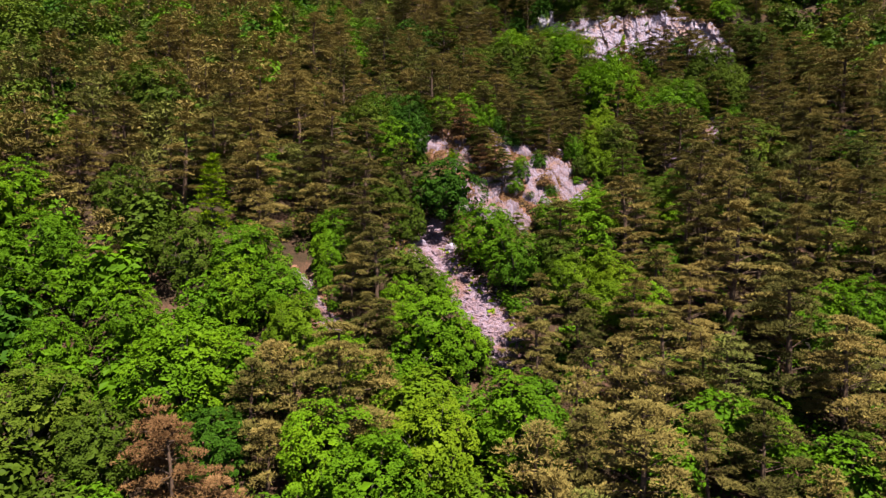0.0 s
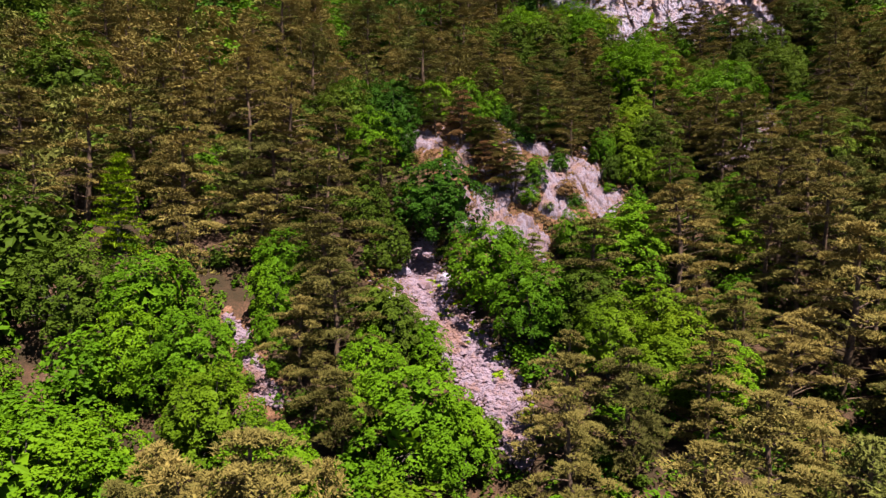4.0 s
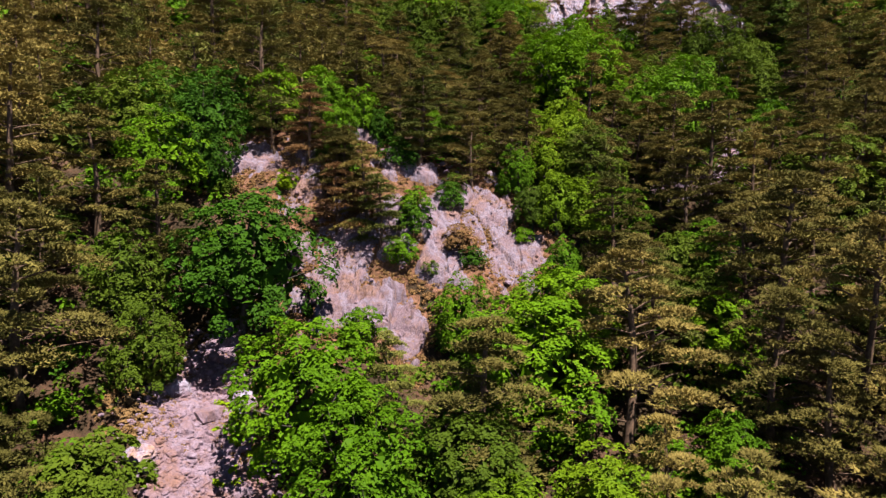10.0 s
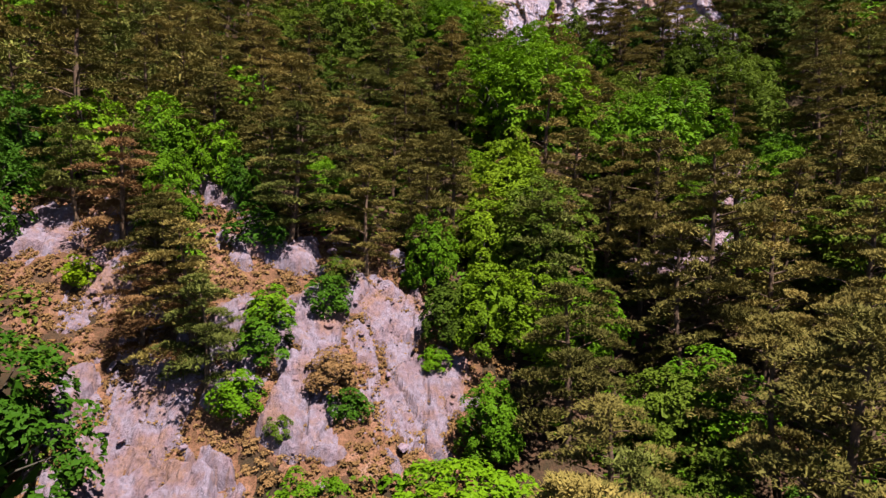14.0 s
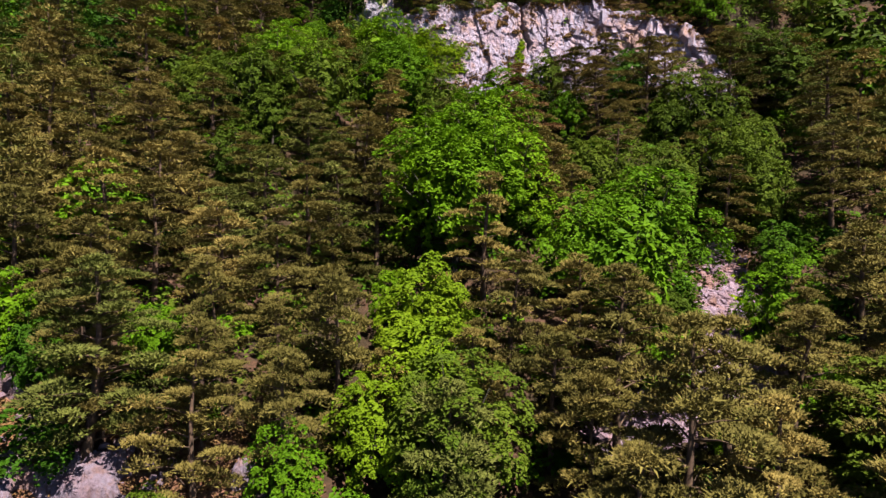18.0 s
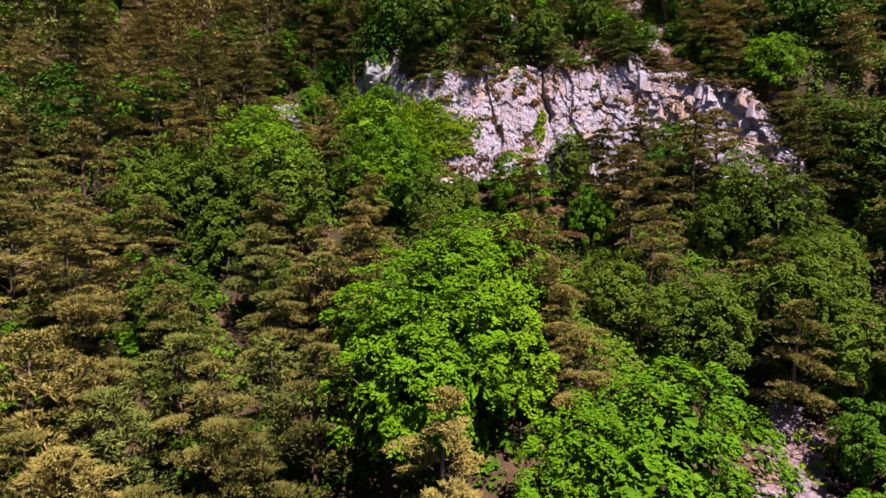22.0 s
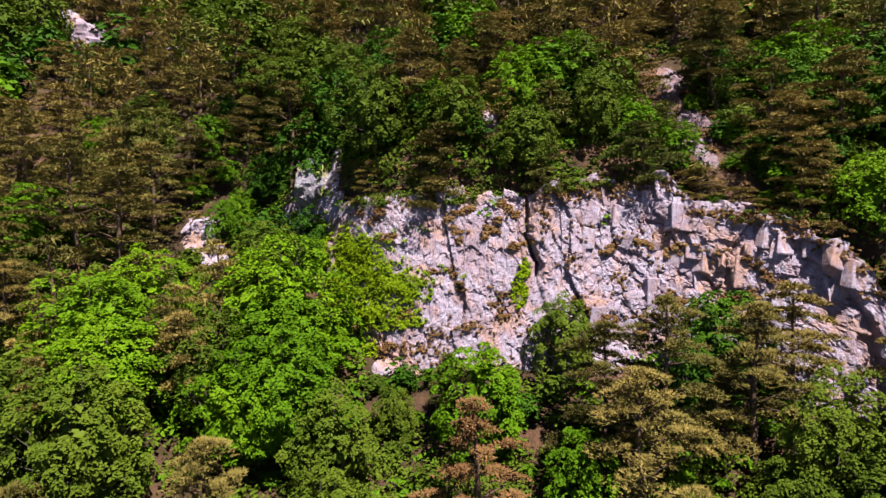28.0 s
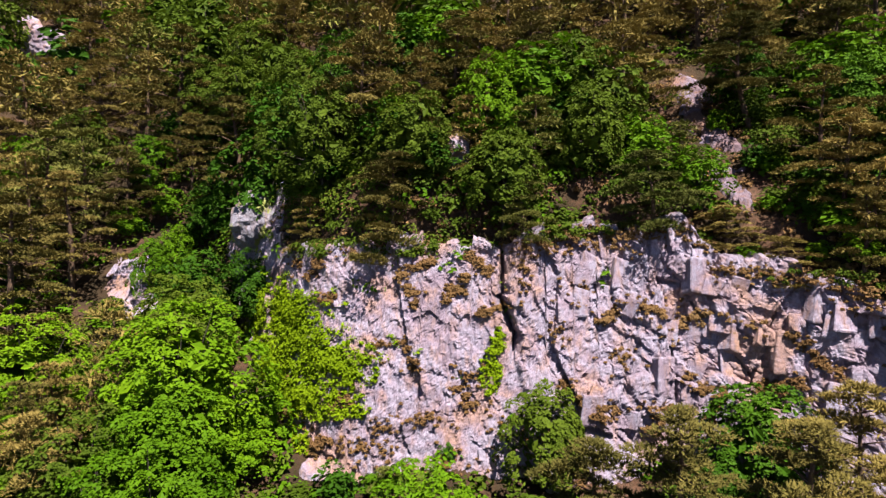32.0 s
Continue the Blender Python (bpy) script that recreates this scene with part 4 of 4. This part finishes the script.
def scree(name, pts, count, label, parts=0):
    xs, ys, ws = zip(*pts)
    box = (min(xs) - 4, min(ys) - 3, max(xs) + 4, max(ys) + 3)
    ob = bare_sheet(name, lambda X, Y: stretch_mask(X, Y, pts), box, STONE,
                    lambda X, Y: 0.06 * facets(X, Y, 0.34, 31)[0] + 0.05 * facets(X, Y, 0.17, 32)[0], label, "scree", 0.08, 0.12)
    V, F, n, made = [], [], 0, 0
    while made < count:
        k = rng.integers(len(pts) - 1)
        t = rng.uniform()
        p, q = np.array(pts[k]), np.array(pts[k + 1])
        c = p + (q - p) * t
        x, y = c[0] + rng.normal() * c[2] * 0.5, c[1] + rng.normal() * c[2] * 0.5
        s = 0.13 * math.exp(rng.normal() * 0.5) + 0.05
        if made < parts // 4:
            s *= 1.7
        s = min(s, 1.6)
        mtx = pose(x, y, float(ground(x, y)) + 0.10 + 0.10 * s, rng.uniform(-30, 35), rng.uniform(-30, 30), rng.uniform(0, 360)) @ Matrix.Scale(s * 1.5, 4)
        (vs, fs), me = STONES[rng.integers(10)]
        if made < parts:
            st = part("stone", me, ob)
            st.matrix_basis = mtx
        else:
            mm = np.array(mtx)
            V.append(vs @ mm[:3, :3].T + mm[:3, 3])
            F.append(fs + n)
            n += len(vs)
        made += 1
    if V:
        tagged(part("rubble", mesh_from("rubble", np.concatenate(V), np.concatenate(F), STONE), ob), kind="stuff")
    return ob


scree("main_scree", MAIN_SCREE, 6800, "pale mauve scree of broken stones down a gully", 260)
bare_sheet("bare_soil", lambda X, Y: stretch_mask(X, Y, [(x, y, w * 2.6) for x, y, w in SIDE_SCREE]), (-20, 52, -5, 67), EARTH,
           lambda X, Y: 0.05 * wobble(X, Y, 2.3), "rust-red bare soil beside a narrow scree", "soil", 0.16, 0.08, 1.2)
scree("side_scree", SIDE_SCREE, 1200, "narrow pink scree strip between green trees", 90)
scree("shaded_scree", RIGHT_SCREE, 3200, "grey stony scree below dark trees", 160)


def boulder(x, y, size, label, seed, up=0.3, mat=ROCK):
    rng = np.random.default_rng(seed)
    bm = bmesh.new()
    bmesh.ops.create_icosphere(bm, subdivisions=4, radius=1)
    for v in bm.verts:
        d = v.co.normalized()
        k = 1 + 0.18 * noise.noise(d * 1.6 + Vector((seed, 0, 0))) + 0.12 * noise.cell(d * 2.2 + Vector((0, seed, 0))) + 0.05 * noise.noise(d * 6)
        v.co = Vector((d.x * size[0], d.y * size[1], d.z * size[2])) * k
    me = bpy.data.meshes.new("boulder")
    bm.to_mesh(me)
    bm.free()
    me.materials.append(mat)
    ob = new("boulder", me)
    ob.matrix_basis = pose(x, y, float(ground(x, y)) + up * size[2], 0, 0, rng.uniform(0, 360))
    return tagged(ob, label, "boulder", "boulders on the hillside")


boulder(-13.6, 158.2, (2.3, 1.9, 1.9), "large pale grey boulder standing among pines", 3, 0.7)
boulder(-15.8, 158.8, (1.3, 1.2, 1.5), "pale grey boulder beside a larger one", 4, 1.1)
boulder(-0.6, 152.4, (1.3, 1.0, 0.9), "pale grey boulder between tree crowns", 5, 1.6)
boulder(2.2, 152.0, (0.8, 0.7, 0.7), "small pale boulder between tree crowns", 6, 1.8)
boulder(19.8, 129.2, (1.8, 1.2, 1.7), "pale grey rock with yellow-green lichen between pines", 11, 0.75, ROCK_LICHEN)
boulder(31.0, 124.6, (0.8, 0.7, 0.9), "pinkish boulder above the cliff edge", 7, 0.8)
boulder(-2.6, 65.2, (0.7, 0.6, 0.35), "flat mauve boulder lying on scree", 8, 0.6)
boulder(-2.4, 69.6, (0.5, 0.6, 0.5), "mauve boulder at the edge of the scree", 9, 0.5)
boulder(0.9, 68.9, (0.6, 0.5, 0.6), "mauve boulder beside the scree", 10, 0.5)

def on_rock(X, Y):
    return np.maximum.reduce([patch_mask(X, Y, OUTCROP + SIDE_ROCK + FOOT_ROCK), stretch_mask(X, Y, UPPER_STRIP), stretch_mask(X, Y, MAIN_SCREE), stretch_mask(X, Y, SIDE_SCREE), stretch_mask(X, Y, RIGHT_SCREE)])


# ---- trees ----
LABELS = {
    "P": "olive-brown pine tree with flat layered boughs on the slope",
    "Pg": "fresh green pine tree with soft upright shoots",
    "Pr": "rust-browned pine tree with thin layered boughs",
    "B": "bright green broadleaf tree in full leaf on the slope",
    "Bd": "deep green broadleaf tree with a dense round crown",
    "Bo": "dull olive-green broadleaf tree with a dense crown",
    "Bl": "light yellow-green broadleaf tree with an open crown",
    "Sb": "bright green shrub growing between rocks",
    "Sd": "dark green shrub growing on bare rock",
    "So": "olive-brown shrub at the edge of bare rock",
    "Sl": "lime green shrub on a rock ledge",
    "Sr": "dry reddish-brown shrub on rocky soil",
    "C": "slender cone-shaped light green conifer among broadleaf trees",
}
MATS = {"P": PINE, "Pg": PINE_GREEN, "Pr": PINE_RUST, "B": LEAF_BRIGHT, "Bd": LEAF_DARK, "Bo": LEAF_OLIVE, "Bl": LEAF_YELLOW,
        "Sb": LEAF_BRIGHT, "Sd": LEAF_DARK, "So": LEAF_OLIVE, "Sl": LEAF_LIME, "Sr": DRY, "C": LEAF_LIME}
NAMES = {"P": ("pine_tree", "pine", "pines on the hillside"), "B": ("broadleaf_tree", "tree", "broadleaf trees on the hillside"),
         "S": ("shrub", "shrub", "shrubs on the hillside"), "C": ("cone_conifer", "conifer", "")}


RAW = {
    "pine": [pine_meshes(10 + i, 19 + 3 * (i % 3), 150, 6, pad=1.15, bare=0.10 + 0.08 * (i % 4), tall=1.9 + 0.6 * (i % 3), droop=0.1 + 0.12 * (i % 3)) for i in range(8)],
    "pine_big": [pine_meshes(20 + i, 33 + 4 * (i % 2), 210, 6, spray=0.74, pad=0.92, bare=0.10 + 0.08 * (i % 3), tall=2.0 + 0.55 * (i % 3), droop=0.1 + 0.08 * i) for i in range(5)],
    "pine_mid": [pine_meshes(30 + i, 23 + 2 * i, 48, 5, bare=0.12 + 0.06 * (i % 2), spray=1.3, pad=1.15, ring=7, tall=1.9 + 0.35 * i) for i in range(5)],
    "pine_far": [pine_meshes(40 + i, 20 + 2 * i, 20, 4, bare=0.10, spray=1.8, pad=1.25, ring=6, tall=1.9 + 0.35 * i) for i in range(6)],
    "broad": [broadleaf_meshes(60 + i, 78, 86, 0.090, flat=0.5 + 0.1 * (i % 3)) for i in range(7)],
    "broad_big": [broadleaf_meshes(65 + i, 120, 80, 0.072, flat=0.5 + 0.1 * i) for i in range(4)],
    "broad_mid": [broadleaf_meshes(70 + i, 44, 32, 0.17) for i in range(5)],
    "broad_far": [broadleaf_meshes(80 + i, 20, 11, 0.34, core=0.42) for i in range(5)],
    "shrub": [broadleaf_meshes(100 + i, 26, 90, 0.16) for i in range(4)],
    "cone": [pine_meshes(120, 96, 44, 5, r=1.9, bare=0.0, tall=1.05, pad=0.72, droop=-0.2)],
}
MESHES = {k: [(a.mesh("trunk", BARK if k.startswith("pine") else BARK_GREY, True), b.mesh("crown", PINE if k.startswith("pine") else LEAF_BRIGHT))
              for a, b in v] for k, v in RAW.items()}
SIZE = {"pine": (7.0, 4.6), "broad": (6.0, 5.0), "shrub": (6.0, 5.2), "cone": (7.0, 3.8)}
GROW = {"P": 1.15, "B": 1.10, "S": 1.0, "C": 1.0}
rnd = random.Random(5)


def seat(x, y, h, w, kind):
    h0, w0 = SIZE[kind.split("_")[0]]
    return (pose(x, y, float(ground(x, y)) - 0.05, rnd.uniform(-4, 4), rnd.uniform(-4, 4), rnd.uniform(0, 360))
            @ Matrix.Diagonal((w / w0, w / w0 * rnd.uniform(0.85, 1.15), h / h0, 1)))


def plant(code, x, y, h, w, near=True):
    """A tree or shrub of height h and crown width w, rooted in the ground."""
    kind = {"P": "pine", "B": "broad", "S": "shrub", "C": "cone"}[code[0]]
    if not near and kind in ("pine", "broad"):
        kind += "_mid"
    elif kind in ("pine", "broad") and w > 4.8:
        kind += "_big"
    name, category, group = NAMES[code[0]]
    e = new(name)
    e.matrix_basis = seat(x, y, h, w, kind)
    trunk, crown = rnd.choice(MESHES[kind])
    part("trunk", trunk, e)
    c = part("crown", crown, e)
    c.material_slots[0].link = "OBJECT"
    c.material_slots[0].material = MATS[code]
    return tagged(e, LABELS[code], category, group)


def near_path(x, y):
    return -44 < x < 62 and 36 < y < 148


def gully(x, y):
    """The shaded gully, grown over by tall pines."""
    return (27 < x) & (x < 47) & (57 < y) & (y < 86)


placed = []
for code, stand in STANDS.items():
    for x, y, h, w in stand:
        w *= GROW[code[0]]
        if code[0] == "P" and gully(x, y):
            h, w = max(h, min(h * 1.5, 10.5)), max(w, min(w * 1.4, 7.5))
        plant(code, x, y, h, w, near_path(x, y))
        placed.append((x, y, w, code))
for x, y, w in ((22.7, 120.2, 2.6), (23.0, 118.3, 2.4), (21.2, 120.6, 2.8), (11.4, 134.6, 2.6), (9.3, 133.6, 2.4), (13.2, 133.4, 2.2),
                (28.4, 124.0, 2.2), (30.0, 123.6, 2.0), (27.0, 124.6, 2.4), (45.8, 125.5, 1.8), (42.2, 126.0, 1.6), (46.0, 129.0, 2.2)):
    plant("Sb" if x < 24 else "So", x, y, w * 0.85, w)
P_XY = np.array([(p[0], p[1], p[2]) for p in placed])
CLEAR = [(6, 72, 14, 13), (1.5, 60, 5.0, 14), (-12.5, 57, 4.5, 8.5), (38, 89.5, 5.5, 13), (33, 110, 18, 11.5), (11, 126, 5, 6), (22, 116, 7, 8), (44, 124, 3.0, 9), (-15.5, 156.5, 3.4, 4.0), (-12.3, 153.8, 3.2, 3.8), (-22.6, 61.5, 3.6, 4.5), (-9, 152.5, 2.6, 4), (0, 148, 3, 5)]


def inside(patches, x, y):
    return any(((x - a) / c) ** 2 + ((y - b) / d) ** 2 < 1 for a, b, c, d in patches)


FOREST = {"pine": [], "broad": [], "pine_mid": [], "pine_far": [], "broad_mid": [], "broad_far": []}
single = {"P": 170, "B": 150}


def fill(step, y0, y1, edge, keep):
    """Trees between the planned ones, of the kind that stands nearest."""
    for j in range(int((y1 - y0) / step / 0.87)):
        for i in range(-int(120 / step), int(170 / step)):
            y = y0 + j * step * 0.87 + rnd.uniform(-0.3, 0.3) * step
            x = (i + 0.5 * (j % 2)) * step + rnd.uniform(-0.3, 0.3) * step
            if not (-0.74 * y - 8 < x < 0.74 * y + 16) or not keep(x, y) or inside(CLEAR, x, y):
                continue
            d = np.hypot(P_XY[:, 0] - x, P_XY[:, 1] - y)
            if (d < 0.27 * (P_XY[:, 2] + 4.0)).any():
                continue
            code = placed[int(np.argmin(d))][3] if d.min() < 12 and rnd.random() < 0.74 else rnd.choice(("P", "P", "P", "Bo", "B", "B", "Bd"))
            if code[0] in "SC":
                code = "B"
            w = step * rnd.uniform(1.15, 1.55)
            h = w * 1.2 + rnd.uniform(0.3, 1.8) if code[0] == "P" else w * 0.95 + rnd.uniform(0.3, 1.4)
            if gully(x, y) and rnd.random() < 0.75:
                code, w, h = "P", w * 1.35, h * 1.5
            if code == "P" and rnd.random() < 0.3:
                code = "Pg"
            if near_path(x, y) and -12 < x < 50 and 52 < y < 120 and single[code[0]] > 0:
                single[code[0]] -= 1
                plant(code, x, y, h, w, y < 90)
            else:
                close = 2 < x < 40 and 56 < y < 92
                FOREST[("pine" if code[0] == "P" else "broad") + ("" if close else edge)].append((x, y, h, w, code))


fill(3.4, 32, 136, "_mid", lambda x, y: -24 < x < 60)
fill(3.9, 32, 150, "_far", lambda x, y: not (-24 < x < 60 and y < 136))
fill(4.4, 150, 225, "_far", lambda x, y: True)
for _ in range(900):   # low bushes between the trees and on the open ground
    x, y = rnd.uniform(-22, 58), rnd.uniform(40, 134)
    if on_rock(np.array([x]), np.array([y]))[0] > -0.25 or abs(y - float(cliff_face(x, 68.0))) < 1.6 and 17 < x < 49:
        continue
    w = rnd.uniform(1.0, 2.1)
    FOREST["broad_far"].append((x, y, w * rnd.uniform(0.6, 0.95), w, rnd.choice(("B", "B", "Bo", "Bo", "Bd"))))
for _ in range(130):   # bushes and young pines close behind the crest
    x = rnd.uniform(10, 49)
    y = float(cliff_face(x, np.interp(x, CREST_X, CREST_Z))) + rnd.uniform(1.4, 9.0)
    if inside([(44, 126, 2.5, 8)], x, y):
        continue
    w = rnd.uniform(1.6, 3.2)
    if rnd.random() < 0.45:
        FOREST["pine_mid"].append((x, y, w * 1.25, w, rnd.choice(("P", "P", "Pg"))))
    else:
        FOREST["broad_mid"].append((x, y, w * 0.9, w, rnd.choice(("B", "Bo", "Bd"))))


def forest(kind, name, label, mats, codes):
    """The woods behind: crowns and trunks of many trees in one mesh."""
    V, F, M, n = [], [], [], 0
    for key in (kind, kind + "_mid", kind + "_far"):
        arrays = [[sp.arrays() for sp in pair] for pair in RAW[key]]
        for x, y, h, w, code in FOREST[key]:
            mm = np.array(seat(x, y, h, w, key))
            for k, (vs, fs) in enumerate(rnd.choice(arrays)):
                V.append(vs @ mm[:3, :3].T + mm[:3, 3])
                F.append(fs + n)
                M.append(np.full(len(fs), 0 if k == 0 else 1 + (codes.index(code) if code in codes else 0), np.int32))
                n += len(vs)
    me = mesh_from(name, np.concatenate(V), np.concatenate(F), mats)
    me.polygons.foreach_set("material_index", np.concatenate(M))
    return tagged(new(name, me), label, "forest", kind="stuff")


forest("pine", "pine_forest", "dense olive-brown pine forest covering the upper slopes", [BARK, PINE, PINE_GREEN, PINE_RUST], ["P", "Pg", "Pr"])
forest("broad", "broadleaf_forest", "green broadleaf woods scattered among the pines", [BARK_GREY, LEAF_BRIGHT, LEAF_DARK, LEAF_OLIVE, LEAF_YELLOW], ["B", "Bd", "Bo", "Bl"])

# ---- small growth ----
rng = np.random.default_rng(9)


def growth(name, points, mat, label, size, per, leaf, pointed=False):
    """Low clumps at the points (x, y, z) in one mesh."""
    sp = Soup()
    for p in points:
        s = size * rng.uniform(0.6, 1.4)
        if not pointed:
            leaves(sp, np.array(p) + rng.normal(0, 0.3, (7, 3)) * s * [1, 1, 0.5], unit(rng.normal(0, 0.5, (7, 3)) + [0, -0.2, 1]), leaf * 1.7, rng)
        nrm = unit(rng.normal(size=(per, 3)) + [0, -0.25, 0.7])
        pos = np.array(p) + nrm * [s, s, s * 0.6]
        if pointed:
            blades(sp, pos * 0.6 + np.array(p) * 0.4, unit(nrm + [0, 0, 0.5]), leaf * rng.uniform(0.7, 1.3, (per, 1)), leaf * 0.16, rng)
        else:
            leaves(sp, pos, unit(nrm + [0, 0, 0.4] + rng.normal(0, 0.3, (per, 3))), leaf, rng)
    return tagged(new(name, sp.mesh(name, mat)), label, "undergrowth", kind="stuff")


def scatter(count, box, lo, hi):
    """Points on the ground where the distance into bare rock lies between lo and hi."""
    X, Y = rng.uniform(box[0], box[2], count * 12), rng.uniform(box[1], box[3], count * 12)
    R = on_rock(X, Y)
    ok = np.flatnonzero((R > lo) & (R < hi) & ~gully(X, Y))[:count]
    return np.stack([X[ok], Y[ok], ground(X[ok], Y[ok]) + 0.1], 1)


growth("green_undergrowth", scatter(3200, (-34, 40, 66, 138), -99, -0.35), LEAF_BRIGHT, "bright green undergrowth covering the forest floor", 0.75, 34, 0.14)
growth("olive_undergrowth", scatter(2600, (-34, 40, 66, 140), -99, -0.3), LEAF_OLIVE, "dull olive undergrowth between the trees", 0.7, 32, 0.14)
growth("dry_grass", scatter(5200, (-8, 66, 22, 90), -0.8, 0.72), DRY, "dry brown grass tufts between rock slabs", 0.17, 14, 0.055)


def on_cliff(count, ovals, spread=1.0):
    """Points on the face, inside ovals (x, z, half width, half height)."""
    o = np.array(ovals)[rng.integers(len(ovals), size=count)]
    w, r = rng.uniform(0, 2 * math.pi, count), (np.abs(rng.normal(0, 0.62, count)) if spread > 1 else np.sqrt(rng.uniform(size=count))) * spread
    x, z = o[:, 0] + o[:, 2] * r * np.cos(w), o[:, 1] + o[:, 3] * r * np.sin(w)
    return np.stack([x, cliff_face(x, z) - 0.55 - cliff_relief(x, z), z], 1)


weeds = []
for x0, y0, w0 in MAIN_SCREE[2:7] + RIGHT_SCREE[1:6]:
    for _ in range(11):
        x, y = x0 + w0 * rng.uniform(0.35, 1.1), y0 + rng.uniform(-1.4, 1.4)
        weeds.append((x, y, float(ground(x, y)) + 0.2))
growth("scree_weeds", weeds, LEAF_LIME, "yellow-green weeds along the edge of the scree", 0.2, 12, 0.11)
growth("ivy_patch", on_cliff(1900, [(23.9, 69.3, 2.2, 1.5), (26.0, 68.6, 1.7, 0.8), (22.6, 67.6, 1.6, 1.6), (23.2, 70.2, 1.5, 0.9), (24.6, 66.9, 1.3, 0.7), (20.4, 70.0, 0.9, 1.4)], 1.2),
       LEAF_LIME, "vivid lime green creeper hanging over the cliff", 0.24, 16, 0.062)
growth("moss_patch", on_cliff(260, [(26.9, 67.0, 1.0, 0.6), (32.7, 68.4, 0.42, 0.9), (33.0, 69.6, 0.25, 0.6), (24.5, 65.2, 0.8, 0.6), (18.9, 73.6, 0.35, 0.9)]),
       LEAF_LIME, "lime green moss on the rock face", 0.15, 14, 0.06)
LEDGES = [(27.5, 65.4, 1.3, 0.5), (29.2, 64.4, 1.2, 0.7), (32.0, 64.4, 1.3, 0.8), (33.4, 66.3, 0.9, 0.8), (25.4, 64.0, 1.0, 1.0), (30.2, 66.6, 0.9, 0.3), (31.9, 68.2, 0.7, 0.5),
          (35.3, 73.2, 1.5, 0.4), (37.8, 73.4, 1.6, 0.35), (36.5, 71.5, 0.5, 0.7), (38.6, 71.2, 1.0, 0.25), (38.0, 69.0, 0.6, 0.4), (40.0, 70.2, 0.5, 0.8), (42.6, 70.5, 0.8, 0.4),
          (39.5, 67.2, 1.2, 0.25), (34.0, 72.4, 0.35, 1.1), (23.5, 72.4, 1.2, 0.4), (26.8, 73.0, 1.6, 0.3), (45.5, 71.3, 1.5, 0.4), (47.6, 69.9, 1.0, 0.5), (35.4, 70.0, 0.5, 0.5), (28.0, 69.4, 0.4, 0.4),
          (26.2, 65.6, 0.9, 0.7), (28.4, 66.2, 0.8, 0.35), (31.0, 65.0, 0.8, 0.9), (34.6, 65.4, 0.7, 0.6), (24.6, 66.2, 0.7, 0.6), (35.0, 74.0, 2.0, 0.3), (46.8, 72.0, 1.2, 0.5)]
LEDGES += [(x, float(np.interp(x, CREST_X, CREST_Z)) - 0.3, 0.7, 0.32) for x in np.arange(34.2, 49, 0.7)]   # along the crest
for _ in range(26):   # seams that slant down the face
    x0, z0, lean = rng.uniform(21, 47), rng.uniform(65, 73), rng.choice((-1.6, -0.9, -0.5, 0.4, 1.2))
    for k in range(rng.integers(3, 8)):
        LEDGES.append((x0 + 0.22 * k + rng.normal(0, 0.1), z0 + lean * 0.22 * k + rng.normal(0, 0.08), rng.uniform(0.10, 0.28), rng.uniform(0.06, 0.18)))
growth("dry_ledge_growth", on_cliff(4600, LEDGES, 1.3), DRY, "dry brown tufts growing on the cliff ledges", 0.10, 12, 0.045)
bx, bd = rng.uniform(9, 50, 4000), rng.uniform(0.2, 15.0, 4000)
bz = np.interp(bx, CREST_X, CREST_Z)
by = cliff_face(bx, bz) - 0.3 + bd
bz = np.maximum(ground(bx, by), np.where(bd < 2.0, bz, 0)) + 0.05
behind = np.stack([bx, by, bz], 1)
growth("dry_crest_grass", behind[:1700], DRY, "dry brown grass behind the cliff's crest", 0.28, 18, 0.08)
growth("crest_bushes", behind[1700:][(behind[1700:, 0] < 41.5) | (behind[1700:, 0] > 45.5)], LEAF_OLIVE, "low olive bushes behind the cliff's crest", 0.55, 44, 0.085)
gx, gy = rng.uniform(9, 62, 6200), rng.uniform(100, 136, 6200)
open_slope = ((np.abs(gx - 14.5) < 5.0) & (gy > 123) & (gy < 132.5) & (on_rock(gx, gy) < -0.2)) | ((np.abs(gx - 27.5) < 4.5) & (gy > 122) & (gy < 129)) | ((gx > 46.8) & (gy > 112)) | ((gy < cliff_face(gx, 66.0) - 5.0) & (gx > 20) & (gx < 50) & (on_rock(gx, gy) < -0.3))
gx, gy = gx[open_slope], gy[open_slope]
growth("slope_bushes", np.stack([gx, gy, ground(gx, gy) + 0.1], 1), LEAF_OLIVE, "low olive bushes on the slope beside the cliff", 0.65, 36, 0.095)
growth("crest_growth", on_cliff(120, [(24, 73.0, 1.5, 0.3), (29, 73.2, 2.0, 0.25), (36, 74.0, 2.0, 0.25), (45, 72.4, 2.5, 0.3), (11, 70.2, 3.0, 0.4)]),
       LEAF_OLIVE, "olive-green tufts along the cliff's crest", 0.22, 26, 0.06)
